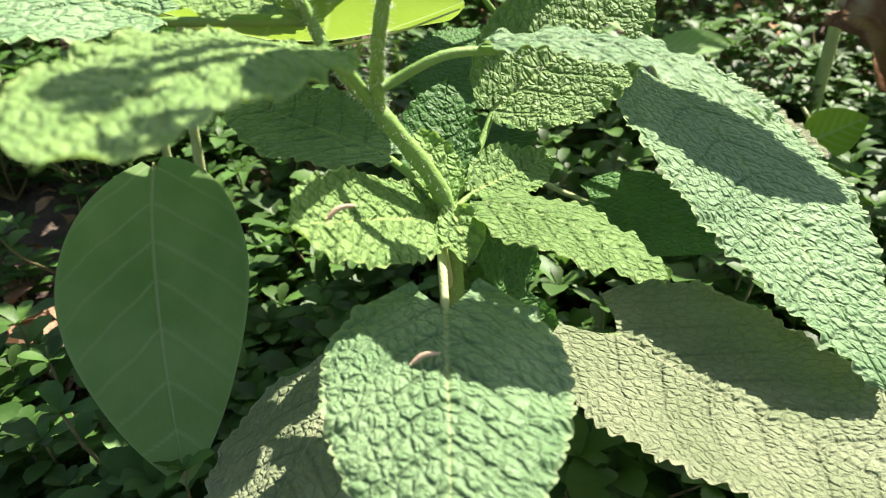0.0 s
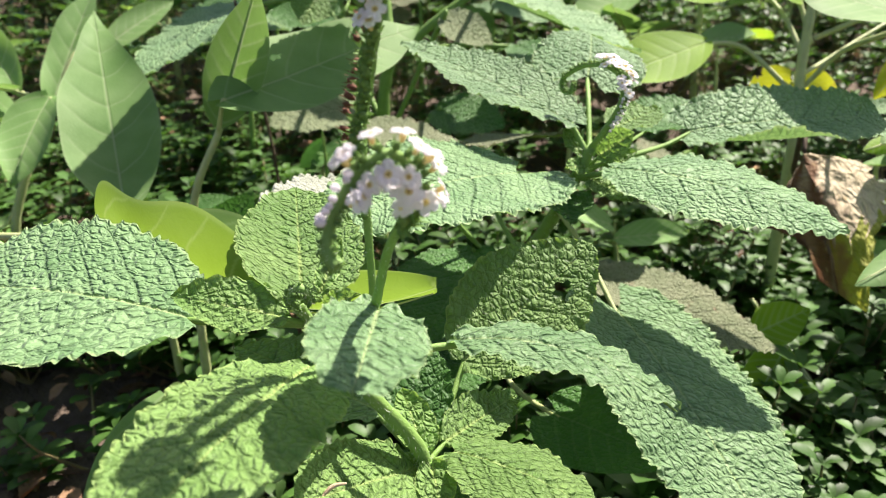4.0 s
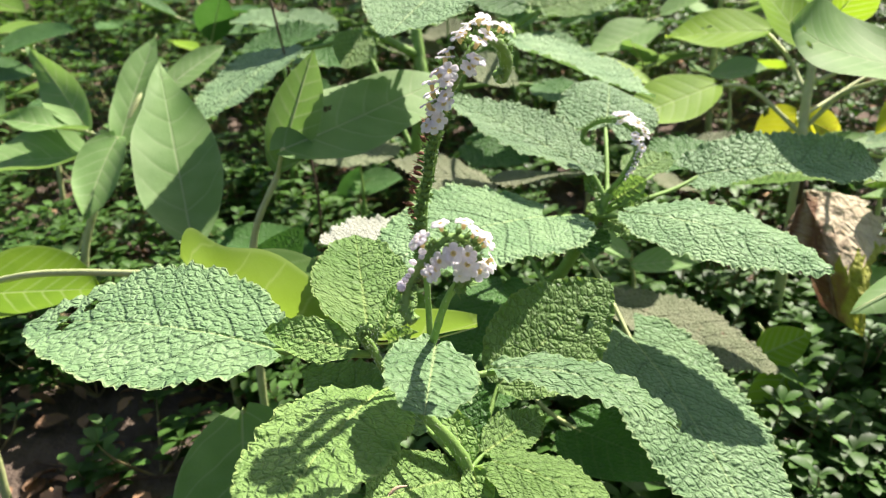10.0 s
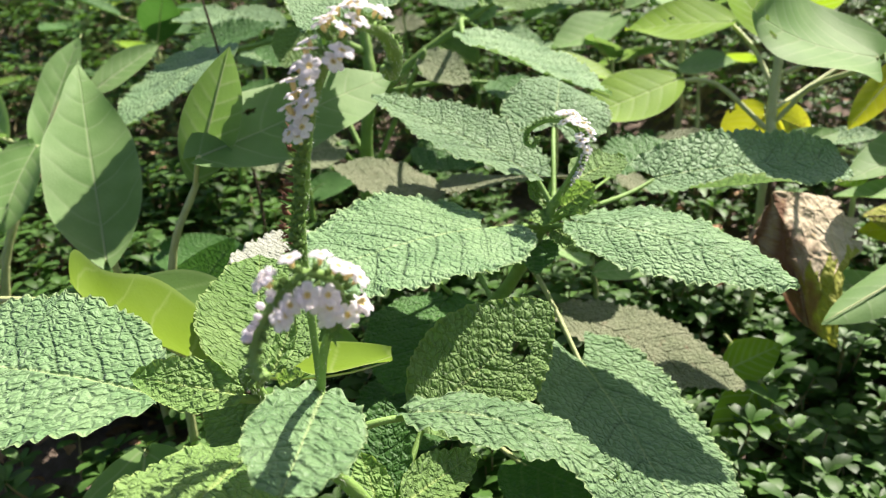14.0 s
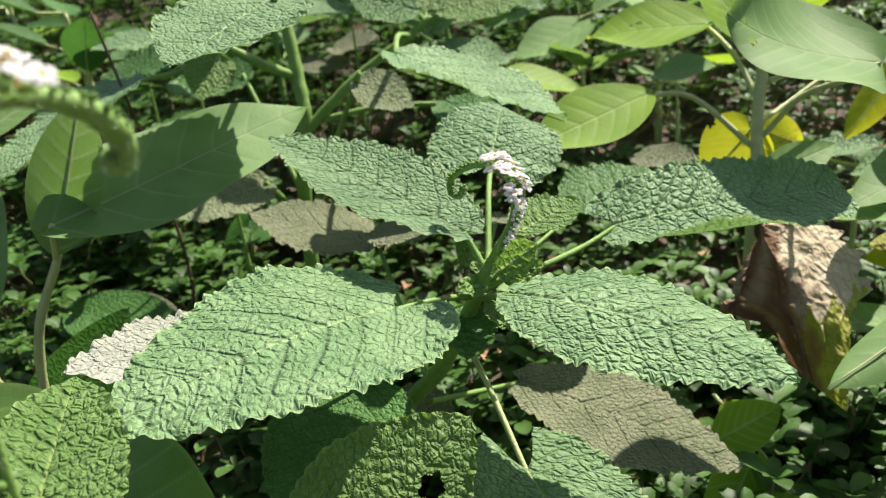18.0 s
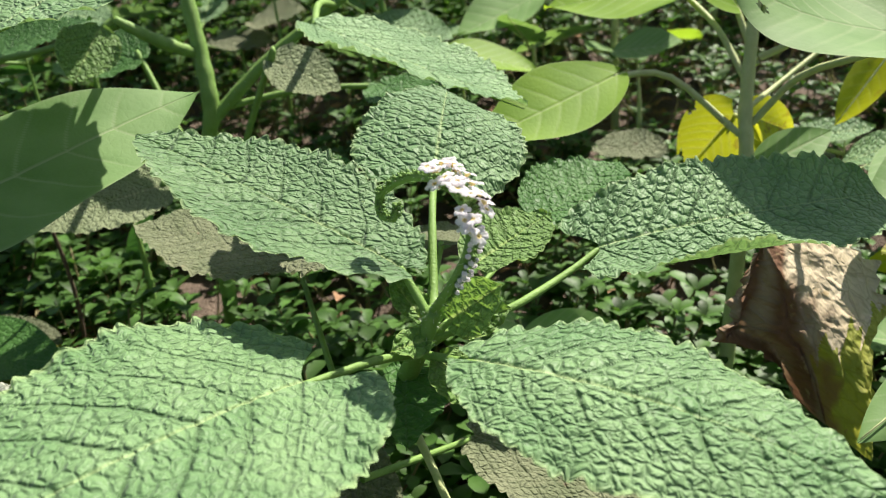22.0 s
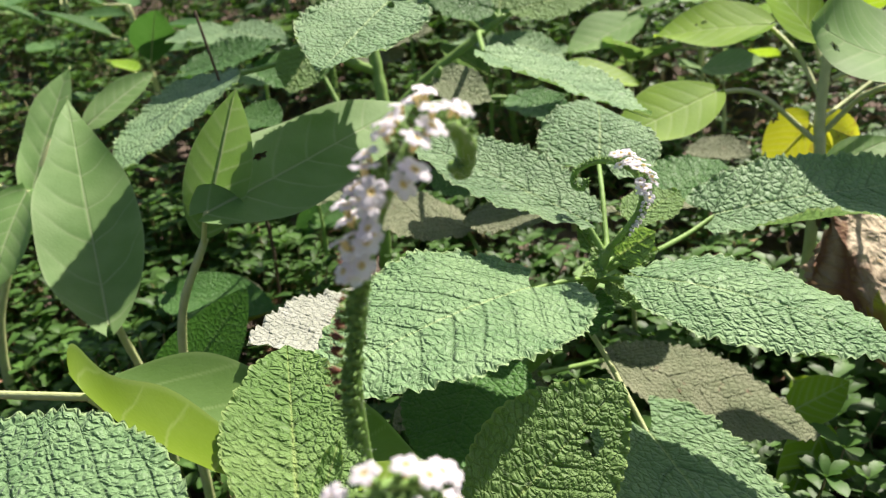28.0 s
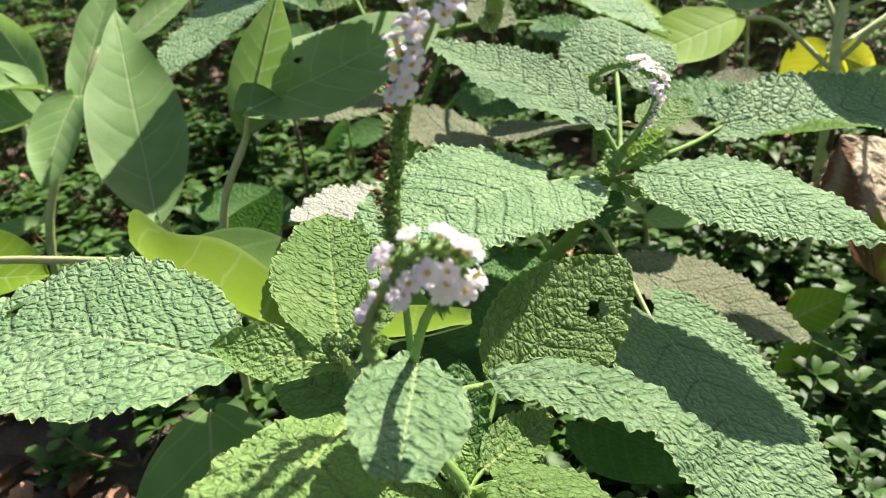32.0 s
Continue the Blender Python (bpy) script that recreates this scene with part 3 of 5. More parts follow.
# ---- heliotrope in front, with two flower spikes ----
def front_plant():
    p = plant("heliotrope_plant", (0.006, 0.232, 0.0), "hairy heliotrope with wrinkled grey-green leaves and white coiled flower spikes")
    stem(p, [(0.006, 0.232, -0.01), (0.006, 0.228, 0.08), (0.004, 0.224, 0.155), (0.000, 0.222, 0.185), (-0.018, 0.216, 0.214)], [0.0036, 0.0034, 0.0031, 0.0029, 0.0026], hairs=700)
    stem(p, [(-0.018, 0.216, 0.214), (-0.016, 0.204, 0.236), (-0.012, 0.192, 0.256)], [0.0023, 0.0020, 0.0018], name="branch", hairs=320)
    stem(p, [(-0.018, 0.216, 0.214), (-0.030, 0.217, 0.228), (-0.038, 0.216, 0.246)], [0.0023, 0.0019, 0.0016], name="branch", hairs=320)
    node, side = (-0.016, 0.210, 0.222), (-0.037, 0.218, 0.238)
    leaf(p, (-0.079, 0.226, 0.237), (-0.195, 0.250, 0.240), (-0.118, 0.190, 0.235), (-0.141, 0.273, 0.256), arch=0.006, fold=0.10, stalk=[side], holes=((0.84, 0.28, 0.030, 0.26), (0.80, -0.15, 0.026, 0.20), (0.76, 0.42, 0.024, 0.16)))
    leaf(p, (-0.031, 0.188, 0.238), (-0.055, 0.099, 0.246), (-0.032, 0.140, 0.242), (-0.074, 0.150, 0.246), arch=0.004, fold=0.05, shape="elliptic", lobe=0.0, stalk=[(-0.019, 0.214, 0.216), (-0.026, 0.204, 0.230)], mat=YOUNG_LEAF)
    leaf(p, (-0.010, 0.186, 0.258), (-0.012, 0.128, 0.264), (0.004, 0.158, 0.262), (-0.027, 0.152, 0.270), shape="round", fold=0.10, stalk=[(-0.012, 0.194, 0.252)])
    leaf(p, (-0.039, 0.226, 0.248), (-0.052, 0.302, 0.262), (-0.064, 0.252, 0.264), (-0.020, 0.262, 0.258), shape="heart", fold=0.22, stalk=[(-0.038, 0.216, 0.242)], mat=YOUNG_LEAF)
    leaf(p, (-0.043, 0.212, 0.244), (-0.079, 0.213, 0.251), *by_normal((-0.043, 0.212, 0.244), (-0.079, 0.213, 0.251), (0, -0.55, 0.85), 0.020), fold=0.22, stalk=[side], mat=YOUNG_LEAF, thick=0.001)
    leaf(p, (-0.030, 0.216, 0.244), (-0.018, 0.206, 0.254), *by_normal((-0.030, 0.216, 0.244), (-0.018, 0.206, 0.254), (-0.2, -0.7, 0.6), 0.009), fold=0.3, mat=YOUNG_LEAF, thick=0.0008)
    leaf(p, (-0.032, 0.222, 0.248), (-0.026, 0.236, 0.262), *by_normal((-0.032, 0.222, 0.248), (-0.026, 0.236, 0.262), (0, -0.8, 0.6), 0.008), fold=0.3, mat=YOUNG_LEAF, thick=0.0008)
    leaf(p, (0.014, 0.216, 0.232), (0.083, 0.193, 0.219), (0.044, 0.227, 0.232), (0.038, 0.196, 0.232), arch=0.008, fold=-0.02, stalk=[node, (0.000, 0.212, 0.230)])
    leaf(p, (0.018, 0.270, 0.196), (0.076, 0.304, 0.235), (0.036, 0.298, 0.237), (0.062, 0.262, 0.204), mat=YOUNG_LEAF, fold=0.12, stalk=[(0.001, 0.226, 0.178), (0.008, 0.248, 0.178)], holes=((0.66, 0.30, 0.06, 0.20),))
    # side shoot with young leaves
    shoot = (0.002, 0.226, 0.176)
    leaf(p, (-0.001, 0.222, 0.178), (-0.037, 0.174, 0.199), (-0.023, 0.181, 0.187), (-0.025, 0.219, 0.198), fold=0.10, shape="round", stalk=[shoot], mat=YOUNG_LEAF)
    leaf(p, (0.013, 0.228, 0.181), (0.067, 0.203, 0.166), (0.044, 0.246, 0.179), (0.034, 0.198, 0.181), fold=-0.08, arch=0.004, stalk=[shoot], mat=YOUNG_LEAF)
    for base, tip, normal, width, mat in (
        ((0.002, 0.223, 0.183), (-0.007, 0.244, 0.198), (0.2, -0.7, 0.7), 0.016, YOUNG_LEAF),
        ((0.010, 0.236, 0.180), (0.040, 0.272, 0.178), (0.1, -0.6, 0.8), 0.022, YOUNG_LEAF),
        ((0.004, 0.220, 0.181), (0.008, 0.203, 0.171), (0.1, -0.8, 0.6), 0.015, YOUNG_LEAF),
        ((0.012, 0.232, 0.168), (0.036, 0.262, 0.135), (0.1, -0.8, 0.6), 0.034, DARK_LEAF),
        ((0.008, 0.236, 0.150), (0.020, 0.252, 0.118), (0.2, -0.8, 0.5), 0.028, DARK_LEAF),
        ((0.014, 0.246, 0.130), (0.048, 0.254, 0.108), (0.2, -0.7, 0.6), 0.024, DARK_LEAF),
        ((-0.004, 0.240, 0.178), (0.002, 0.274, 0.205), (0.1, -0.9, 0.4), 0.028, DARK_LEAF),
    ):
        leaf(p, base, tip, *by_normal(base, tip, normal, width), fold=0.25, stalk=[shoot], mat=mat, thick=0.001)
    leaf(p, (-0.017, 0.243, 0.190), (-0.080, 0.290, 0.194), (-0.055, 0.248, 0.186), (-0.042, 0.292, 0.196), fold=0.08, mat=ROUGH_LEAF, stalk=[(-0.004, 0.224, 0.186)])
    # low leaves
    leaf(p, (0.001, 0.189, 0.165), (0.002, 0.104, 0.150), (0.035, 0.146, 0.160), (-0.027, 0.150, 0.162), fold=-0.06, shape="heart", arch=0.004, stalk=[(0.003, 0.224, 0.150), (0.000, 0.212, 0.172)], stalk_mat=PALE_STEM, label="large old leaf with brown scars", holes=((0.86, -0.75, 0.05, 0.12),))
    leaf(p, (-0.030, 0.228, 0.118), (-0.062, 0.152, 0.096), (-0.010, 0.176, 0.112), (-0.072, 0.214, 0.104), mat=PALE_LEAF, fold=-0.15, stalk=[(0.004, 0.228, 0.100)])
    leaf(p, (0.062, 0.238, 0.124), (0.152, 0.150, 0.112), (0.126, 0.236, 0.128), (0.070, 0.170, 0.122), mat=PALE_LEAF, shape="heart", fold=0.10, stalk=[(0.006, 0.232, 0.090), (0.034, 0.244, 0.112)])
    # front spike, bent over like a crook
    cyme(p, [(-0.011, 0.188, 0.258), (-0.006, 0.172, 0.280), (0.001, 0.154, 0.299), (0.002, 0.147, 0.3075), (-0.003, 0.141, 0.3135), (-0.010, 0.140, 0.309), (-0.0155, 0.139, 0.300), (-0.017, 0.137, 0.293), (-0.0145, 0.135, 0.290)],
         [0.0014, 0.0013, 0.0013, 0.0012, 0.0012, 0.0012, 0.0013, 0.0016, 0.0020],
         [(0.36, 0.55, "fruit"), (0.52, 0.80, "flower"), (0.78, 0.90, "bud"), (0.84, 1.0, "green")], 0.00135, lambda f: (0.2 + 0.9 * (0.62 - f), -0.70, 0.9 - 0.9 * f), FLORET, seed=5, spread=0.85)
    # tall spike, fruiting below and flowering above
    cyme(p, [(-0.0120, 0.1960, 0.2500), (-0.0133, 0.1920, 0.3034), (-0.0107, 0.1870, 0.3194), (-0.0076, 0.1810, 0.3357), (-0.0032, 0.1750, 0.3502), (0.0019, 0.1750, 0.3600), (0.0069, 0.1820, 0.3647), (0.0124, 0.1940, 0.3621), (0.0155, 0.2030, 0.3554), (0.0142, 0.2050, 0.3495), (0.0120, 0.2030, 0.3516)],
         [0.0012, 0.0013, 0.0014, 0.0014, 0.0014, 0.0014, 0.0014, 0.0019, 0.0024, 0.0021, 0.0014],
         [(0.20, 0.60, "fruit"), (0.26, 0.57, "dried"), (0.56, 0.81, "flower"), (0.80, 1.0, "green")], 0.00128, lambda f: (-0.85, -0.45, 0.2) if f < 0.64 else (-0.1, -0.4, 0.9), FLORET, seed=8, spread=0.75, hairs=700)
    # young coiled spike in the heart of the shoot
    cyme(p, [(-0.038, 0.216, 0.242), (-0.040, 0.212, 0.250), (-0.037, 0.210, 0.254), (-0.034, 0.211, 0.251), (-0.035, 0.212, 0.248)], [0.0012, 0.0014, 0.0014, 0.0013, 0.0012], [(0.15, 1.0, "green")], 0.0005, lambda f: (-0.3, -0.7, 0.5), FLORET, seed=3, size=1.1, hairs=420, spread=1.2)


front_plant()


# ---- heliotrope in the middle ----
def middle_plant():
    p = plant("heliotrope_plant", (0.012, 0.435, 0.01), "hairy heliotrope with broad wrinkled leaves and small white flowers")
    node = (0.085, 0.402, 0.238)
    stem(p, [(0.008, 0.436, 0.0), (0.036, 0.440, 0.140), (0.068, 0.424, 0.194), (0.085, 0.402, 0.238), (0.091, 0.396, 0.256)], [0.0050, 0.0046, 0.0042, 0.0034, 0.0026], hairs=260)
    leaf(p, (0.050, 0.372, 0.250), (-0.042, 0.290, 0.246), (0.042, 0.310, 0.242), (-0.014, 0.384, 0.256), shape="heart", fold=0.05, arch=0.006, stalk=[node, (0.070, 0.388, 0.244)])
    leaf(p, (0.0985, 0.370, 0.252), (0.190, 0.307, 0.236), (0.163, 0.369, 0.255), (0.131, 0.322, 0.242), fold=-0.10, arch=0.006, stalk=[node])
    leaf(p, (0.083, 0.405, 0.268), (-0.012, 0.474, 0.306), (0.024, 0.440, 0.280), (0.048, 0.496, 0.292), fold=0.20, stalk=[(0.090, 0.396, 0.252)])
    leaf(p, (0.0988, 0.4550, 0.2846), (0.1134, 0.5300, 0.3034), (0.0640, 0.4720, 0.2980), (0.1320, 0.4620, 0.2880), shape="heart", lobe=0.16, fold=-0.14, wave=2.2, arch=0.006, stalk=[(0.091, 0.398, 0.252), (0.095, 0.430, 0.276)])
    leaf(p, (0.157, 0.436, 0.256), (0.280, 0.456, 0.260), (0.205, 0.488, 0.272), (0.220, 0.440, 0.247), shape="blunt", lobe=0.10, fold=0.12, arch=0.004, wave=1.6, curl=0.45, stalk=[(0.088, 0.400, 0.244), (0.112, 0.400, 0.250), (0.140, 0.424, 0.251)])
    leaf(p, (0.100, 0.470, 0.250), (0.038, 0.590, 0.222), (0.010, 0.530, 0.236), (0.094, 0.560, 0.236), fold=-0.1, mat=DULL_LEAF, stalk=[(0.084, 0.404, 0.234)])
    for base, tip, normal, width, mat in (
        ((0.106, 0.412, 0.264), (0.140, 0.446, 0.268), (0.0, -0.4, 0.9), 0.028, YOUNG_LEAF),
        # leaf at the back, its shade put into the colour
        ((0.152, 0.520, 0.240), (0.208, 0.572, 0.250), (0.0, -0.3, 0.95), 0.050, DARK_LEAF),
        ((0.088, 0.400, 0.250), (0.078, 0.410, 0.264), (0.4, -0.8, 0.4), 0.012, YOUNG_LEAF),
        ((0.088, 0.396, 0.246), (0.076, 0.386, 0.248), (0.1, -0.6, 0.7), 0.011, YOUNG_LEAF),
        ((0.096, 0.396, 0.252), (0.112, 0.388, 0.266), (-0.2, -0.8, 0.5), 0.020, YOUNG_LEAF),
        ((0.092, 0.392, 0.240), (0.108, 0.366, 0.236), (0.0, -0.5, 0.8), 0.022, YOUNG_LEAF),
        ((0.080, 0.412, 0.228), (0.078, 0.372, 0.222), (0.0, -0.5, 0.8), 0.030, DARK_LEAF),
        ((0.098, 0.402, 0.246), (0.116, 0.396, 0.254), (-0.1, -0.7, 0.7), 0.014, YOUNG_LEAF),
    ):
        leaf(p, base, tip, *by_normal(base, tip, normal, width), fold=0.25, stalk=[node], mat=mat, thick=0.001)
    # the long low leaf on its pale stalk
    leaf(p, (0.099, 0.346, 0.184), (0.140, 0.200, 0.128), (0.160, 0.290, 0.158), (0.088, 0.264, 0.162), shape="heart", fold=0.06, arch=0.006, stalk=[(0.076, 0.414, 0.218), (0.086, 0.382, 0.206)], stalk_mat=PALE_STEM)
    leaf(p, (0.111, 0.478, 0.152), (0.226, 0.430, 0.116), (0.184, 0.486, 0.146), (0.154, 0.418, 0.138), mat=DULL_LEAF, fold=0.05, stalk=[(0.060, 0.430, 0.170)], label="faded grey-brown old leaf")
    leaf(p, (0.010, 0.410, 0.222), (-0.078, 0.344, 0.244), (-0.024, 0.344, 0.232), (-0.056, 0.402, 0.240), mat=GREY_LEAF, fold=0.12, stalk=[(0.050, 0.430, 0.170)], label="pale whitish wrinkled old leaf")
    leaf(p, (0.030, 0.578, 0.210), (-0.055, 0.588, 0.236), (-0.014, 0.540, 0.220), (-0.020, 0.625, 0.232), mat=DULL_LEAF, fold=0.05, stalk=[(0.060, 0.430, 0.180)], label="faded grey-brown old leaf")
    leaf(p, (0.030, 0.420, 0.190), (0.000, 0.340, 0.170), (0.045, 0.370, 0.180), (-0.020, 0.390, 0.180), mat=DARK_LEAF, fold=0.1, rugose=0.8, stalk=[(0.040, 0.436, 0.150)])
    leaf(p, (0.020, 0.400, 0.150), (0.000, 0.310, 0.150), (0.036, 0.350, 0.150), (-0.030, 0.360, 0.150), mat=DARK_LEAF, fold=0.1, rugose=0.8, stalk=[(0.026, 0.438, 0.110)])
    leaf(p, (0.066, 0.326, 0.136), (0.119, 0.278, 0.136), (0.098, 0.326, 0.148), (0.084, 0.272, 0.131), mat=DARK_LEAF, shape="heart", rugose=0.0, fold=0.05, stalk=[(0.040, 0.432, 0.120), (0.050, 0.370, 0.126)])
    cyme(p, [(0.091, 0.396, 0.256), (0.096, 0.382, 0.270), (0.101, 0.375, 0.284), (0.101, 0.377, 0.295), (0.096, 0.388, 0.300), (0.087, 0.402, 0.299), (0.078, 0.411, 0.292), (0.077, 0.412, 0.285), (0.081, 0.408, 0.284), (0.082, 0.409, 0.289)],
         [0.0016, 0.0016, 0.0015, 0.0015, 0.0015, 0.0015, 0.0015, 0.0014, 0.0013, 0.0010],
         [(0.06, 0.18, "green"), (0.16, 0.40, "small_bud"), (0.36, 0.58, "flower"), (0.56, 1.0, "green")], 0.00090, lambda f: (0.6, -0.7, 0.6 if f < 0.45 else 1.0), SMALL_FLORET, seed=11, size=1.0, hairs=300, spread=0.7)


middle_plant()


# ---- heliotrope behind ----
def rear_plant():
    p = plant("heliotrope_plant", (-0.045, 0.745, 0.09), "branching heliotrope with thick green stems and rough leaves")
    stem(p, [(-0.045, 0.745, 0.07), (-0.040, 0.738, 0.223), (-0.032, 0.735, 0.271), (-0.036, 0.748, 0.312), (-0.044, 0.765, 0.370), (-0.046, 0.780, 0.430)], [0.0062, 0.0060, 0.0058, 0.0054, 0.0048, 0.0040], hairs=150)
    stem(p, [(-0.032, 0.735, 0.262), (0.012, 0.742, 0.300), (0.060, 0.750, 0.332), (0.080, 0.752, 0.345)], [0.0046, 0.0042, 0.0036, 0.0030], name="branch", hairs=90)
    stem(p, [(-0.036, 0.748, 0.305), (-0.058, 0.730, 0.318), (-0.082, 0.722, 0.334)], [0.0040, 0.0044, 0.0030], name="branch", hairs=60)
    for stalk, base, tip, normal, width, mat in (
        ([(-0.080, 0.722, 0.330), (-0.130, 0.720, 0.318)], (-0.160, 0.700, 0.318), (-0.206, 0.560, 0.272), (-0.2, -0.2, 0.9), 0.078, ROUGH_LEAF),
        ([(-0.044, 0.760, 0.360)], (-0.012, 0.545, 0.372), (-0.044, 0.434, 0.348), (0.1, -0.2, 0.95), 0.072, ROUGH_LEAF),
        ([(0.060, 0.750, 0.332), (0.052, 0.690, 0.336)], (0.052, 0.625, 0.328), (0.156, 0.558, 0.288), (0.1, 0.0, 1.0), 0.092, ROUGH_LEAF),
        ([(-0.030, 0.737, 0.268), (0.030, 0.745, 0.276)], (0.087, 0.749, 0.276), (0.120, 0.690, 0.262), (0.0, -0.4, 0.9), 0.050, DARK_LEAF),
        ([(0.074, 0.752, 0.342)], (0.086, 0.750, 0.350), (0.170, 0.760, 0.362), (0.0, -0.6, 0.8), 0.050, YOUNG_LEAF),
        ([(0.074, 0.752, 0.342)], (0.068, 0.752, 0.352), (0.000, 0.745, 0.372), (0.0, -0.7, 0.7), 0.046, DARK_LEAF),
        ([(0.074, 0.752, 0.342)], (0.076, 0.758, 0.352), (0.090, 0.800, 0.388), (0.0, -0.8, 0.5), 0.044, YOUNG_LEAF),
        ([(-0.044, 0.765, 0.370)], (-0.060, 0.760, 0.400), (-0.160, 0.720, 0.420), (0.0, -0.5, 0.8), 0.070, ROUGH_LEAF),
        ([(-0.046, 0.780, 0.420)], (-0.030, 0.780, 0.425), (0.060, 0.760, 0.420), (0.0, -0.6, 0.8), 0.060, LIME_LEAF),
        ([(-0.082, 0.722, 0.334)], (-0.090, 0.716, 0.330), (-0.105, 0.690, 0.300), (0.1, -0.8, 0.5), 0.040, YOUNG_LEAF),
        # added leaf above the view, placed to shade the tall pointed leaf
        ([(-0.046, 0.780, 0.425), (-0.050, 0.710, 0.455)], (-0.066, 0.658, 0.428), (-0.114, 0.530, 0.432), (0.1, -0.1, 1.0), 0.050, ROUGH_LEAF),
        ([(-0.040, 0.740, 0.180)], (0.016, 0.700, 0.304), (0.060, 0.690, 0.282), (0.0, -0.5, 0.8), 0.044, PALE_LEAF),
        ([(-0.040, 0.740, 0.200)], (-0.090, 0.800, 0.300), (-0.160, 0.840, 0.310), (0.0, -0.6, 0.8), 0.060, DARK_LEAF),
        ([(-0.040, 0.740, 0.180)], (-0.060, 0.690, 0.230), (-0.130, 0.640, 0.222), (0.0, -0.5, 0.9), 0.060, PALE_LEAF),
        ([(-0.040, 0.740, 0.160)], (0.010, 0.720, 0.220), (0.070, 0.680, 0.210), (0.0, -0.5, 0.9), 0.060, DARK_LEAF),
    ):
        leaf(p, base, tip, *by_normal(base, tip, normal, width), fold=0.15, stalk=stalk, mat=mat, fine=0.6, thick=0.0022)


rear_plant()


# ---- smooth-leaved plants on the left and the sunflower-like plant on the right ----
def left_plants():
    p = plant("broadleaf_weed", (-0.150, 0.440, 0.03), "smooth broad-leaved weed with dusty green upright leaves")
    stem(p, [(-0.150, 0.470, 0.0), (-0.148, 0.455, 0.120), (-0.143, 0.452, 0.207), (-0.121, 0.451, 0.258)], [0.0034, 0.0030, 0.0026, 0.0022], mat=PALE_STEM)
    leaf(p, (-0.121, 0.451, 0.262), (-0.091, 0.449, 0.339), (-0.138, 0.452, 0.292), (-0.092, 0.462, 0.308), mat=SMOOTH_LEAF, rugose=0, shape="lance", fold=0.45)
    leaf(p, (-0.113, 0.434, 0.278), (-0.002, 0.552, 0.308), (-0.056, 0.515, 0.328), (-0.048, 0.452, 0.284), mat=SMOOTH_LEAF, rugose=0, shape="ovate", fold=0.12, wave=1.6, stalk=[(-0.122, 0.450, 0.255)], label="large dusty green leaf with a chewed edge", holes=((0.30, -0.55, 0.03, 0.06),))
    q = plant("broadleaf_weed", (-0.190, 0.500, 0.03), "smooth broad-leaved weed with a tall pointed leaf")
    stem(q, [(-0.186, 0.520, 0.02), (-0.184, 0.490, 0.140), (-0.190, 0.474, 0.200)], [0.0030, 0.0028, 0.0024], mat=PALE_STEM)
    leaf(q, (-0.1885, 0.460, 0.208), (-0.253, 0.618, 0.322), (-0.246, 0.515, 0.240), (-0.176, 0.520, 0.232), mat=SMOOTH_LEAF, rugose=0, shape="acuminate", fold=0.28, wave=2.0, label="tall pointed dusty green leaf")
    leaf(q, (-0.186, 0.505, 0.120), (-0.120, 0.520, 0.200), *by_normal((-0.186, 0.505, 0.120), (-0.120, 0.520, 0.200), (0.3, -0.9, 0.3), 0.05), mat=DARK_LEAF, rugose=0, shape="lance", fold=0.2)
    # the big glossy leaf that reaches behind the front plant
    r = plant("broadleaf_weed", (-0.300, 0.385, 0.01), "smooth-leaved weed with large glossy lime-green leaves")
    stem(r, [(-0.310, 0.385, 0.0), (-0.312, 0.384, 0.100), (-0.300, 0.383, 0.190)], [0.0036, 0.0030, 0.0026], mat=PALE_STEM)
    leaf(r, (-0.1447, 0.3300, 0.2327), (0.007, 0.251, 0.238), *by_normal((-0.1447, 0.3300, 0.2327), (0.007, 0.251, 0.238), (0.17, 0.30, 0.94), 0.100), mat=GLOSS_LEAF, rugose=0, shape="ovate", lobe=0.05, fold=(0.72, 0.98), open_tip=0.6, arch=-0.018, wave=2.0, stalk=[(-0.302, 0.383, 0.205), (-0.240, 0.360, 0.222)], stalk_mat=PALE_STEM, thick=0.002, label="large folded leaf glowing with light from behind")
    leaf(r, (-0.308, 0.384, 0.198), (-0.224, 0.386, 0.202), (-0.280, 0.420, 0.214), (-0.262, 0.352, 0.190), mat=LIME_LEAF, rugose=0, fold=0.3, stalk=[(-0.302, 0.383, 0.190)])
    leaf(r, (-0.121, 0.312, 0.157), (-0.092, 0.214, 0.074), (-0.079, 0.272, 0.126), (-0.158, 0.284, 0.132), mat=SMOOTH_LEAF, rugose=0, shape="ovate", lobe=0.03, fold=0.10, arch=0.012, stalk=[(-0.150, 0.350, 0.020), (-0.142, 0.340, 0.110)], stalk_mat=PALE_STEM, label="broad hanging dusty green leaf")
    s = plant("broadleaf_weed", (-0.345, 0.612, 0.06), "leggy smooth-leaved weed with several upright leaves")
    stem(s, [(-0.350, 0.615, 0.04), (-0.334, 0.602, 0.157), (-0.292, 0.639, 0.266), (-0.280, 0.665, 0.290)], [0.0040, 0.0036, 0.0028, 0.0020], mat=PALE_STEM)
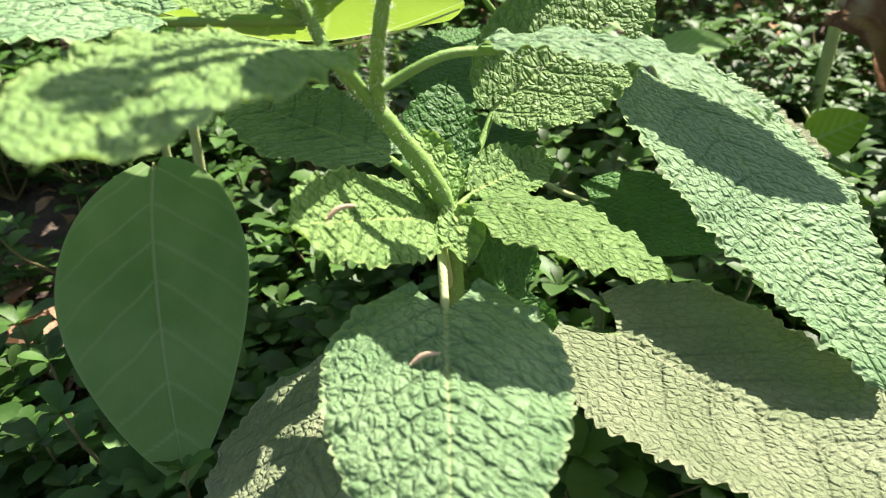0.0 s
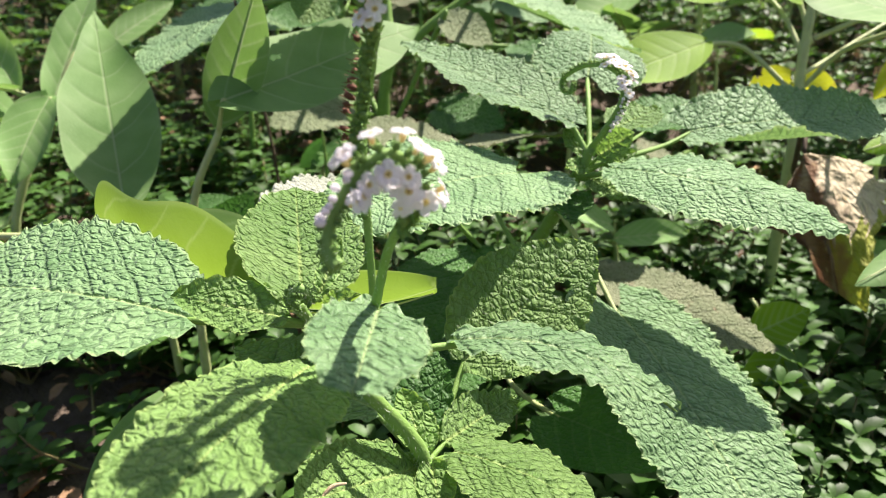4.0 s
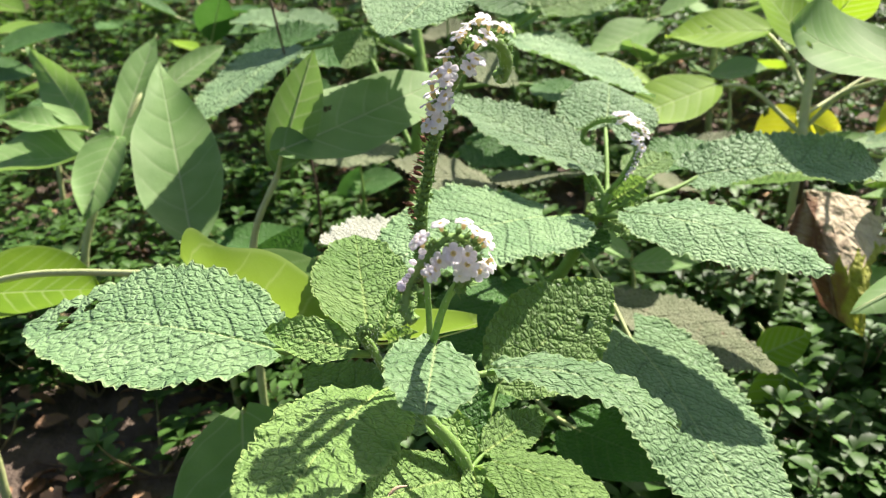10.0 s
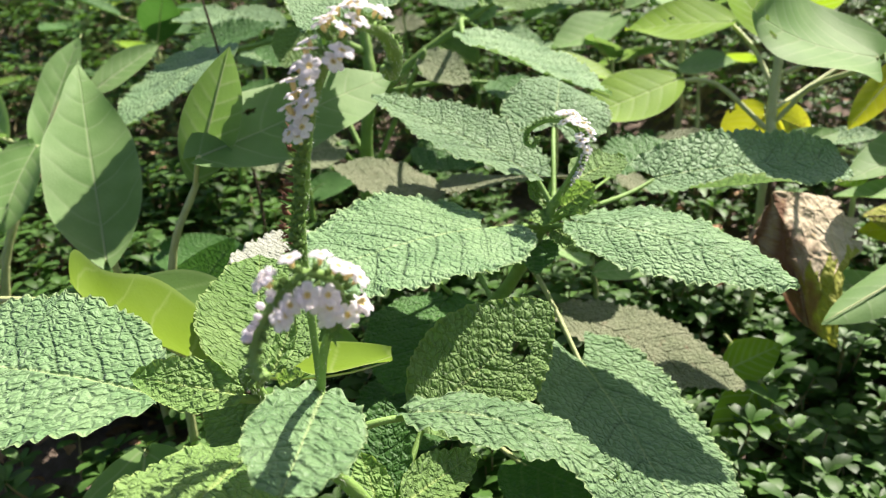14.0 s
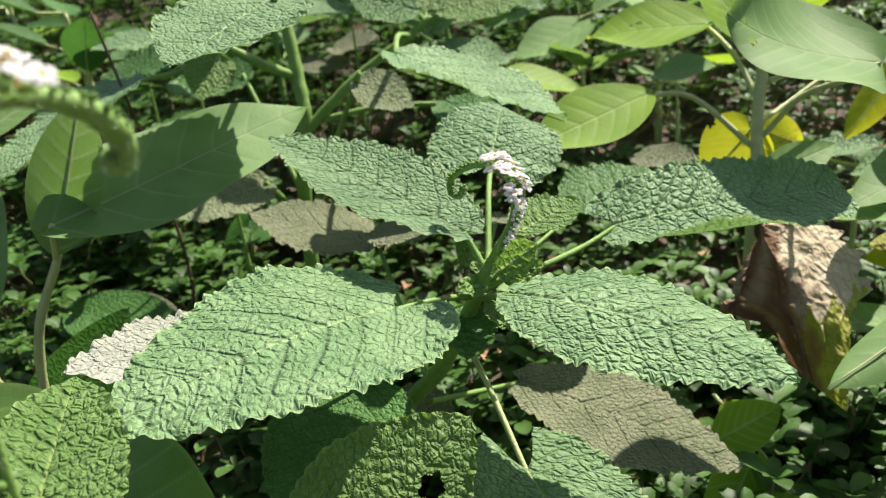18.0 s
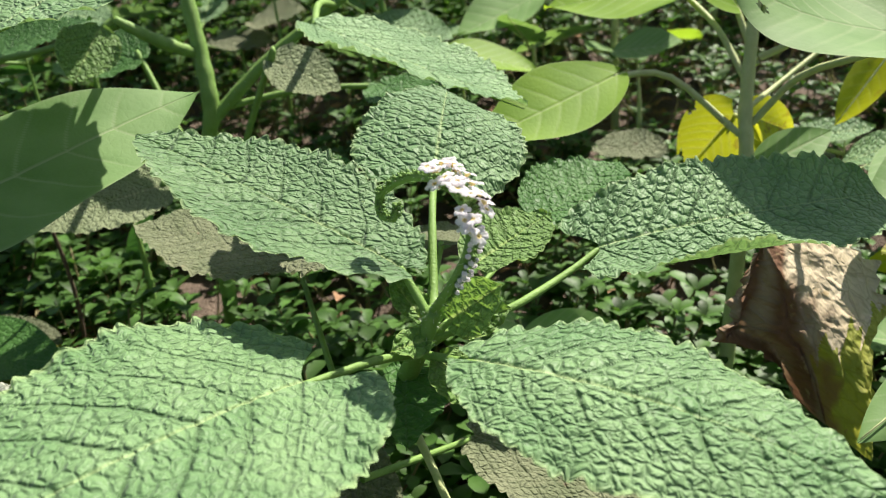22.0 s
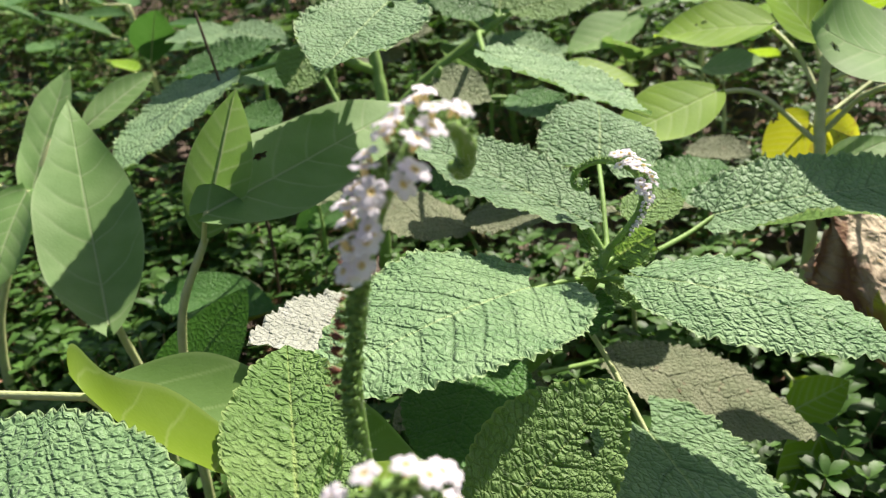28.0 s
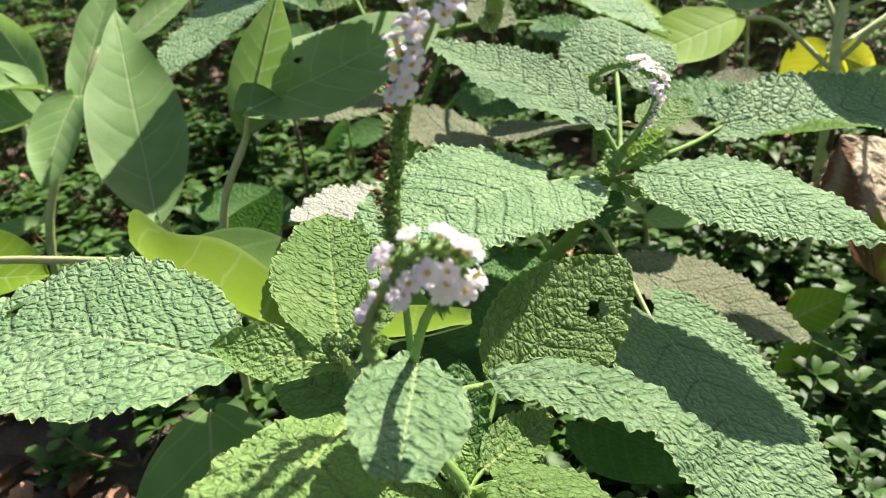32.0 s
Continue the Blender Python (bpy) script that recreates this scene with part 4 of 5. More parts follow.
    for base, tip, left, right in (
        ((-0.330, 0.635, 0.255), (-0.398, 0.689, 0.324), (-0.385, 0.665, 0.288), (-0.336, 0.657, 0.290)),
        ((-0.330, 0.632, 0.258), (-0.400, 0.618, 0.270), (-0.365, 0.615, 0.258), (-0.365, 0.645, 0.270)),
        ((-0.330, 0.625, 0.240), (-0.430, 0.600, 0.221), (-0.380, 0.570, 0.227), (-0.380, 0.665, 0.251)),
        ((-0.298, 0.618, 0.252), (-0.308, 0.553, 0.196), (-0.286, 0.583, 0.227), (-0.336, 0.583, 0.228)),
        ((-0.298, 0.621, 0.244), (-0.281, 0.696, 0.336), (-0.316, 0.656, 0.284), (-0.280, 0.657, 0.284)),
        ((-0.275, 0.689, 0.284), (-0.230, 0.745, 0.320), (-0.262, 0.720, 0.312), (-0.242, 0.712, 0.294)),
        ((-0.345, 0.605, 0.150), (-0.400, 0.560, 0.140), (-0.380, 0.560, 0.140), (-0.380, 0.600, 0.160)),
    ):
        leaf(s, base, tip, left, right, mat=SMOOTH_LEAF, rugose=0, shape="lance", fold=0.35, stalk=[(-0.300, 0.632, 0.245)], wave=5.0, twist=0.7)


def withered_leaf(owner):
    """A dead leaf hanging like a crumpled fan, pleated along its veins."""
    o = np.array(owner.matrix_basis.translation)
    rows, cols = 110, 110
    u = np.linspace(0, 1, rows)[:, None] * np.ones((1, cols))
    v = np.ones((rows, 1)) * np.linspace(-1, 1, cols)[None]
    brown = np.interp(u, (0, 0.2, 0.4, 0.52, 0.60, 0.75, 1.0), (0.003, 0.016, 0.032, 0.042, 0.020, 0.012, 0.004))
    tan = np.interp(u, (0, 0.05, 0.2, 0.4, 0.52, 0.62, 0.8, 1.0), (0.008, 0.040, 0.056, 0.053, 0.046, 0.026, 0.016, 0.003))
    half = np.where(v < 0, brown, tan) * (1 + 0.09 * np.sin(u * 37 + v * 3) * np.abs(v) ** 4 + 0.05 * np.sin(u * 91) * np.abs(v) ** 6)
    spine = curve([(0.266, 0.520, 0.220), (0.272, 0.500, 0.196), (0.281, 0.490, 0.165), (0.289, 0.486, 0.130)], rows)
    spine = spine[np.linspace(0, len(spine) - 1, rows).astype(int)]
    left = np.clip(-v + 0.12, 0, 1)
    pleat = left * 0.011 * np.sin(v * 9 + 2.0 * u) * np.sqrt(u)
    for k in range(14):
        a, c = 2.4 * k, 6.0 + 2.3 * k
        pleat += 0.0085 / c * np.sin(c * (u * np.cos(a) * 1.3 + v * np.sin(a)) + k * k)
    pleat += 0.004 * np.exp(-((v - 0.02) / 0.07) ** 2) * u
    right = np.clip(v, 0, 1)
    bow = 0.022 * np.clip(-v, 0, 1) ** 2 * np.sqrt(u) + 0.5 * half * right - 0.035 * u * np.clip(v + 0.15, 0, 1) ** 0.5
    sag = -0.014 * np.abs(v) ** 1.5 * (1 - u) + 0.012 * np.clip(v, 0, 1) * (1 - u)
    verts = spine[:, None, :] + np.stack([half * v, pleat + bow, sag], -1) - o
    age = np.clip((0.20 - v + 0.10 * np.sin(u * 19) + 0.06 * np.sin(u * 47 + v * 20)) * 5, 0, 1) * np.clip(0.85 + 0.3 * np.sin(v * 11 + u * 9), 0.55, 1)
    ob = mesh_object("leaf", verts.reshape(-1, 3), grid_faces(rows, cols), [DEAD_LEAF, FADING_LEAF], owner, np.stack([u * 0.09, v * half], -1).reshape(-1, 2), age.ravel(), label="withered tan and brown leaf hanging crumpled")
    fresh = (u + 0.05 * np.sin(v * 17) + 0.03 * np.sin(v * 41 + u * 30) > 0.60 - 0.12 * v) & (v > -0.15)
    ob.data.polygons.foreach_set("material_index", fresh[:-1, :-1].ravel().astype(np.int32))
    line = curve([np.array(q) - o for q in ((0.300, 0.606, 0.180), (0.282, 0.560, 0.240), (0.270, 0.530, 0.232), (0.266, 0.520, 0.223))], 16)
    pv, pf = tube(line, np.linspace(0.0022, 0.0016, len(line)), 8)
    mesh_object("petiole", pv, pf, TWIG, ob)


def right_plants():
    p = plant("sunflower_plant", (0.292, 0.604, 0.06), "tall weed with thick pale stem and big smooth lime-green leaves")
    stem(p, [(0.290, 0.604, 0.04), (0.297, 0.606, 0.215), (0.303, 0.624, 0.262), (0.312, 0.640, 0.322), (0.318, 0.655, 0.370)], [0.0050, 0.0045, 0.0042, 0.0036, 0.0028], mat=PALE_STEM, hairs=80)
    leaf(p, (0.226, 0.632, 0.288), (0.136, 0.596, 0.262), (0.178, 0.585, 0.268), (0.198, 0.640, 0.308), mat=LIME_LEAF, rugose=0, fold=0.15, stalk=[(0.297, 0.617, 0.248), (0.261, 0.639, 0.282)], stalk_mat=PALE_STEM, thick=0.002)
    leaf(p, (0.310, 0.650, 0.252), (0.278, 0.655, 0.216), (0.318, 0.655, 0.225), (0.268, 0.668, 0.258), mat=YELLOW_LEAF, rugose=0, shape="heart", fold=0.25, wave=5.0, holes=((0.9, 0.7, 0.12, 0.25), (0.55, -0.98, 0.10, 0.22), (0.3, 0.96, 0.07, 0.16)), stalk=[(0.303, 0.622, 0.255)], label="yellowed leaf with brown edge")
    leaf(p, (0.318, 0.650, 0.252), (0.352, 0.660, 0.236), *by_normal((0.318, 0.650, 0.252), (0.352, 0.660, 0.236), (0, -0.9, 0.3), 0.032), mat=YELLOW_LEAF, rugose=0, shape="heart", fold=0.2, wave=5.0, holes=((0.6, 0.95, 0.14, 0.25),), label="yellowed leaf with brown edge")
    leaf(p, (0.2877, 0.6900, 0.3273), (0.2019, 0.7200, 0.3223), (0.2369, 0.6800, 0.3199), (0.2631, 0.7400, 0.3505), mat=LIME_LEAF, rugose=0, fold=0.2, wave=2.0, stalk=[(0.3061, 0.6320, 0.2771), (0.2985, 0.6600, 0.3065)], stalk_mat=PALE_STEM, thick=0.002, holes=((0.55, 0.3, 0.025, 0.05), (0.62, 0.25, 0.018, 0.05)))
    leaf(p, (0.3112, 0.6600, 0.3173), (0.2669, 0.6900, 0.3800), (0.2738, 0.6700, 0.3461), (0.3254, 0.7000, 0.3540), mat=LIME_LEAF, rugose=0, fold=0.2, wave=2.0, stalk=[(0.3158, 0.6400, 0.2847)], stalk_mat=PALE_STEM, thick=0.002)
    leaf(p, (0.3159, 0.5000, 0.3141), (0.2336, 0.5000, 0.3509), (0.2622, 0.4550, 0.3147), (0.3170, 0.5400, 0.3519), mat=SMOOTH_LEAF, rugose=0, shape="ovate", fold=0.12, wave=4.0, arch=-0.004, stalk=[(0.3069, 0.6220, 0.2533), (0.3218, 0.6000, 0.2829), (0.3268, 0.5500, 0.3003)], stalk_mat=PALE_STEM, thick=0.002, label="large pale leaf turned to the sun", holes=((0.80, -0.35, 0.03, 0.10), (0.86, 0.1, 0.02, 0.10)))
    leaf(p, (0.3799, 0.6000, 0.3118), (0.4205, 0.5600, 0.3169), (0.4182, 0.6200, 0.3338), (0.3899, 0.5600, 0.2987), mat=SMOOTH_LEAF, rugose=0, fold=0.2, wave=2.0, stalk=[(0.3178, 0.6400, 0.2891), (0.3513, 0.6200, 0.3073)], stalk_mat=PALE_STEM, thick=0.002)
    leaf(p, (0.3321, 0.6600, 0.3366), (0.3541, 0.6400, 0.3791), (0.3239, 0.6400, 0.3638), (0.3708, 0.6600, 0.3524), mat=LIME_LEAF, rugose=0, fold=0.3, stalk=[(0.3210, 0.6450, 0.3066)], stalk_mat=PALE_STEM)
    leaf(p, (0.4285, 0.6400, 0.2297), (0.3741, 0.6000, 0.2073), (0.3950, 0.6300, 0.2228), (0.4092, 0.6100, 0.2121), mat=SMOOTH_LEAF, rugose=0, fold=0.2, stalk=[(0.4644, 0.6500, 0.2066)], stalk_mat=PALE_STEM)
    leaf(p, (0.3781, 0.6000, 0.2131), (0.3463, 0.5900, 0.2070), (0.3619, 0.6000, 0.2142), (0.3626, 0.5900, 0.2027), mat=LIME_LEAF, rugose=0, fold=0.2, stalk=[(0.4334, 0.6300, 0.2033)], stalk_mat=PALE_STEM)
    leaf(p, (0.4130, 0.5600, 0.1881), (0.3485, 0.5450, 0.1924), (0.3814, 0.5600, 0.1947), (0.3773, 0.5400, 0.1721), mat=FADING_LEAF, rugose=0, fold=0.35, wave=4.0, stalk=[(0.4500, 0.5900, 0.1839)], stalk_mat=TWIG, label="withering orange-brown leaf")
    leaf(p, (0.4547, 0.7000, 0.2914), (0.4019, 0.6900, 0.2302), (0.3960, 0.7000, 0.2622), (0.4276, 0.6900, 0.2567), mat=YELLOW_LEAF, rugose=0, fold=0.3, wave=2.0, stalk=[(0.305, 0.625, 0.262), (0.4098, 0.6800, 0.3031)], stalk_mat=PALE_STEM, label="hanging yellow-green leaf with brown edge")
    leaf(p, (0.306, 0.615, 0.225), (0.370, 0.640, 0.240), *by_normal((0.306, 0.615, 0.225), (0.370, 0.640, 0.240), (0, -0.7, 0.7), 0.030), mat=SMOOTH_LEAF, rugose=0, shape="lance", fold=0.2)
    withered_leaf(p)
    q = plant("broadleaf_weed", (0.420, 0.470, 0.03), "low smooth-leaved weed with long drooping leaves")
    stem(q, [(0.430, 0.480, 0.01), (0.428, 0.482, 0.110), (0.410, 0.480, 0.194)], [0.0036, 0.0030, 0.0024], mat=PALE_STEM)
    leaf(q, (0.3872, 0.4800, 0.1960), (0.2670, 0.4300, 0.1591), (0.3220, 0.4700, 0.1819), (0.3238, 0.4300, 0.1669), mat=SMOOTH_LEAF, rugose=0, fold=0.30, shape="ovate", curl=0.3, stalk=[(0.410, 0.480, 0.194)])
    leaf(q, (0.440, 0.560, 0.180), (0.374, 0.596, 0.164), *by_normal((0.440, 0.560, 0.180), (0.374, 0.596, 0.164), (0, -0.7, 0.7), 0.04), mat=YELLOW_LEAF, rugose=0, fold=0.2, stalk=[(0.425, 0.482, 0.150)])
    for base, tip, width in (((0.2245, 0.4700, 0.1065), (0.2647, 0.4750, 0.1235), 0.030), ((0.2488, 0.4700, 0.0945), (0.2056, 0.4300, 0.0558), 0.040), ((0.2339, 0.4500, 0.0731), (0.2668, 0.4450, 0.0811), 0.014), ((0.2361, 0.4900, 0.1181), (0.2518, 0.4800, 0.0954), 0.026)):
        leaf(q, base, tip, *by_normal(base, tip, (0.1, -0.8, 0.6), width), mat=LIME_LEAF, rugose=0, fold=0.25, shape="ovate", stalk=[(0.300, 0.450, 0.03)])


left_plants()
right_plants()


# ---- low weeds over the ground ----
def weed_leaf_arrays(rng, at, count, size, height):
    """Points and faces of one small weed: short stems with pairs of oval leaves and tufts at their tips."""
    lv, lf, luv, sv, sf = [], [], [], [], []
    for _ in range(count):
        out = rng.uniform(0, 2 * np.pi)
        reach = rng.uniform(0.3, 1.0) * height * 0.9
        top = at + np.array([np.cos(out) * reach, np.sin(out) * reach, height * rng.uniform(0.55, 1.1)])
        pts = curve([at, (at + top) / 2 + np.array([np.cos(out), np.sin(out), 0.6]) * reach * 0.25, top], 6)
        v, f = tube(pts, np.linspace(0.0012, 0.0007, len(pts)), 4)
        sf += [tuple(i + len(sv) for i in face) for face in f]
        sv += v.tolist()
        for k, place in enumerate((pts[2], pts[4], pts[-1], pts[-1])):
            pairs = 2 if k < 2 else 3
            for j in range(pairs):
                a = rng.uniform(0, 0.6) + 2 * np.pi * j / pairs + k * 1.1
                d = unit(np.array([np.cos(a), np.sin(a), rng.uniform(0.0, 0.55) + 0.4 * (k == 3)]))
                length = size * rng.uniform(0.65, 1.15) * (0.6 if k == 3 else 1)
                s = unit(np.cross(d, (0, 0, 1)))
                up = np.cross(s, d)
                n = len(lv)
                for u, w, h in ((0.0, 0.04, 0), (0.3, 0.17, 0.05), (0.62, 0.26, 0.06), (0.86, 0.20, 0.0), (1.0, 0.03, -0.05)):
                    c = place + d * u * length + up * h * length
                    lv += [(c - s * w * length + up * 0.05 * length * (w > 0.1)).tolist(), c.tolist(), (c + s * w * length + up * 0.05 * length * (w > 0.1)).tolist()]
                    luv += [(u * length, -w * length), (u * length, 0), (u * length, w * length)]
                for i in range(4):
                    for m in range(2):
                        b = n + 3 * i + m
                        lf.append((b, b + 1, b + 4, b + 3))
    return lv, lf, luv, sv, sf


def low_weed(seed, size, height):
    rng = np.random.RandomState(seed)
    ob = plant("ground_weed", (0, 0, 0), "small fleshy weed with pairs of oval green leaves", "weed", "low weeds covering the soil")
    lv, lf, luv, sv, sf = weed_leaf_arrays(rng, np.zeros(3), 5, size, height)
    ring, caps = len(sv) // 5, len(sf) // 5
    for k in range(5):
        mesh_object("stem", sv[k * ring:(k + 1) * ring], [tuple(i - k * ring for i in f) for f in sf[k * caps:(k + 1) * caps]], RED_STEM, ob)
    per = 15
    for k in range(len(lv) // per):
        mesh_object("leaf", np.array(lv[k * per:(k + 1) * per]), [tuple(i - k * per for i in f) for f in lf[k * 8:(k + 1) * 8]], WEED_LEAF, ob, luv[k * per:(k + 1) * per])
    return ob


def scatter_weeds():
    rng = np.random.RandomState(21)
    kinds = [low_weed(40 + k, 0.019 + 0.003 * k, 0.040 + 0.008 * k) for k in range(3)]
    spots = [(-0.27, 0.44), (0.30, 0.42), (0.33, 0.50)]
    for k, (x, y) in enumerate(spots):
        kinds[k].matrix_basis = pose(x, y, float(ground_height(x, y)) - 0.003)
    placed = list(spots)
    tries = 0
    while len(placed) < 90 and tries < 4000:
        tries += 1
        x, y = rng.uniform(-0.42, 0.46), rng.uniform(0.20, 0.72)
        bare = -0.40 < x < -0.15 and 0.32 < y < 0.53 and rng.uniform() < 0.93
        if bare or any(abs(x - a) + abs(y - b) < 0.045 for a, b in placed):
            continue
        placed.append((x, y))
        c = copy_thing(kinds[rng.randint(3)], pose(x, y, float(ground_height(x, y)) - 0.003, rng.uniform(-12, 12), rng.uniform(-12, 12), rng.uniform(0, 360)))
    # the weeds past those, too many to count
    lv, lf, luv, sv, sf = [], [], [], [], []
    for k in range(5400):
        if k < 3300:
            y = 0.24 + 2.7 * rng.uniform() ** 1.4
            x = rng.uniform(-1.0, 1.0) * (0.45 + 0.75 * y) * (1 + 0.5 * rng.uniform() ** 4)
        else:
            far, a = rng.uniform(0.02, 1.0) ** 0.55 * 3.0, rng.uniform(0, 2 * np.pi)
            x, y = far * np.cos(a), 0.5 + far * np.sin(a)
            if abs(x) < 0.35 and -0.35 < y < 0.40 or abs(x) < 0.42 + 0.7 * y and y > 0.2:
                continue
        if -0.40 < x < -0.15 and 0.32 < y < 0.53 and rng.uniform() < 0.96:
            continue
        size = rng.uniform(0.014, 0.024) * (1 + 0.35 * (y > 1.2))
        a, b, c, d, e = weed_leaf_arrays(rng, np.array([x, y, float(ground_height(x, y)) - 0.002]), rng.randint(3, 6) if k < 3300 else rng.randint(1, 3), size * (1 if k < 3300 else 1.7), rng.uniform(0.03, 0.075) * (1 + 0.8 * (y > 1.0)))
        lf += [tuple(i + len(lv) for i in f) for f in b]
        sf += [tuple(i + len(sv) for i in f) for f in e]
        lv += a
        luv += c
        sv += d
    dv, df, duv = [], [], []
    for k in range(3400):
        y = 0.22 + 2.2 * rng.uniform() ** 1.5
        x = rng.uniform(-1.0, 1.0) * (0.40 + 0.75 * y)
        at = np.array([x, y, float(ground_height(x, y)) + rng.uniform(0.001, 0.030) * rng.uniform()])
        d = unit(np.array([*rng.normal(size=2), 0.35 * rng.normal()]))
        s = unit(np.cross(d, (0.3 * rng.normal(), 0.3 * rng.normal(), 1)))
        up, length = np.cross(s, d), rng.uniform(0.008, 0.030)
        n = len(dv)
        for a, w, h in ((0.0, 0.05, 0.0), (0.3, 0.24, 0.10), (0.65, 0.26, 0.08), (1.0, 0.03, -0.08)):
            c = at + d * a * length + up * h * length
            for m in (-1, 0, 1):
                dv.append((c + s * m * w * length + up * 0.16 * abs(m) * length * rng.uniform(0.2, 1.0)).tolist())
                duv.append((a * length, m * w * length))
        df += [(n + 3 * i + m, n + 3 * i + m + 1, n + 3 * i + m + 4, n + 3 * i + m + 3) for i in range(3) for m in range(2)]
    tagged(mesh_object("leaf_litter", dv, df, LITTER, None, duv), "small dry brown leaves lying among the weeds", "dead leaves", kind="stuff")
    carpet = plant("weed_carpet", (0, 0, 0), "dense carpet of small green weeds over dark soil", "weeds")
    carpet["kind"] = "stuff"
    tagged(mesh_object("leaves", lv, lf, WEED_LEAF, carpet, luv), kind="stuff")
    tagged(mesh_object("stems", sv, sf, RED_STEM, carpet), kind="stuff")


scatter_weeds()


# ---- dry leaves, clods and twigs on the soil ----
def petals_on_leaves():
    """A fallen withered petal on a leaf, and a second one added in place of a leaf scar."""
    for place, turn in (((-0.0255, 0.183, 0.1975), 20), ((-0.004, 0.163, 0.1665), 10)):
        p = plant("withered_petal", place, "fallen dry pinkish-brown petal lying on a leaf", "petal", "fallen petals")
        line = curve([(-0.004, 0, 0.0004), (0, 0.0006, 0.0012), (0.004, -0.0004, 0.0005)], 12)
        v, f = tube(line, 0.55 * np.array([0.0005, 0.0010, 0.0012, 0.0013, 0.0014, 0.0014, 0.0013, 0.0013, 0.0012, 0.0010, 0.0008, 0.0005])[: len(line)], 8)
        mesh_object("petal", v, f, DRY_PETAL, p)
        p.matrix_basis = pose(*place, 0, -20, turn)


petals_on_leaves()


def litter():
    rng = np.random.RandomState(9)
    first = None
    for k in range(34):
        x, y = rng.uniform(-0.45, 0.40), rng.uniform(0.22, 0.85)
        if first is None or k < 3:
            p = plant("dry_leaf", (x, y, float(ground_height(x, y)) + 0.006), "curled dry brown leaf lying on the soil", "leaf", "dry leaves on the soil")
            base = np.array((x, y, float(ground_height(x, y)) + 0.004))
            tip = base + np.array((0.035 + 0.01 * k, 0.01, 0.006))
            leaf(p, base, tip, *by_normal(base, tip, (0.1, -0.1, 1), 0.022), mat=LITTER, rugose=0, fold=0.5, wave=3.0, arch=0.006, name="blade")
            first = first or []
            first.append(p)
        else:
            copy_thing(first[k % 3], pose(x, y, float(ground_height(x, y)) + 0.006, rng.uniform(-25, 25), rng.uniform(-25, 25), rng.uniform(0, 360)))
    verts, faces = [], []
    for k in range(1500):
        x, y = rng.uniform(-0.75, 0.6), rng.uniform(0.1, 1.1)
        r = 0.0025 + 0.011 * rng.uniform() ** 4
        c = np.array((x, y, float(ground_height(x, y)) + r * 0.2))
        n = len(verts)
        pts = rng.normal(size=(8, 3))
        cube = np.array([(i, j, m) for i in (-1, 1) for j in (-1, 1) for m in (-1, 1)]) * 0.62
        verts += (c + (cube + 0.16 * pts) * r * np.array((1.2, 1.0, 0.8))).tolist()
        faces += [tuple(i + n for i in f) for f in ((0, 1, 3, 2), (4, 6, 7, 5), (0, 4, 5, 1), (2, 3, 7, 6), (0, 2, 6, 4), (1, 5, 7, 3))]
    tagged(mesh_object("soil_clods", verts, faces, SOIL, smooth=True), "small crumbs and clods of dry brown soil", "soil", kind="stuff")
    for points in (((-0.145, 0.700, 0.05), (-0.138, 0.698, 0.160), (-0.150, 0.690, 0.260), (-0.166, 0.672, 0.370)), ((0.02, 0.50, 0.03), (0.06, 0.48, 0.05), (0.13, 0.47, 0.045)), ((-0.34, 0.47, 0.02), (-0.24, 0.44, 0.025), (-0.16, 0.46, 0.03))):
        p = plant("twig", points[0], "thin dark dry twig", "twig")
        stem(p, points, [0.0016, 0.0014, 0.0010], mat=TWIG, name="stick")


litter()


# ---- plants farther back ----
def far_weed(seed, height, leaves, mat, shape, rough):
    rng = np.random.RandomState(seed)
    p = plant("broadleaf_weed", (0, 0, 0), "tall leafy green weed growing in the bank behind", "weed", "leafy weeds behind")
    lean = rng.uniform(-0.2, 0.2, 2)
    top = np.array([lean[0] * height, lean[1] * height, height])
    stem(p, [(0, 0, -0.02), tuple(top * 0.5 + np.array([0.01, 0, 0])), tuple(top)], [0.005, 0.004, 0.0025], mat=PALE_STEM if not rough else STEM)
    for k in range(leaves):
        f = 0.25 + 0.75 * k / (leaves - 1)
        a = k * 2.4 + rng.uniform(-0.4, 0.4)
        out = np.array([np.cos(a), np.sin(a), rng.uniform(0.0, 0.6)])
        start = top * f
        base = start + out * 0.035
        tip = base + unit(out + np.array([0, 0, rng.uniform(-0.5, 0.3)])) * rng.uniform(0.07, 0.12)
        leaf(p, base, tip, *by_normal(base, tip, (0.1 * rng.normal(), -0.3, 0.9), rng.uniform(0.04, 0.065)), mat=mat if rng.uniform() < 0.8 else LIME_LEAF, rugose=rough, fine=0.35 if rough else 0.8, shape=shape, fold=0.25, stalk=[tuple(start)], origin=(0, 0, 0))
    return p


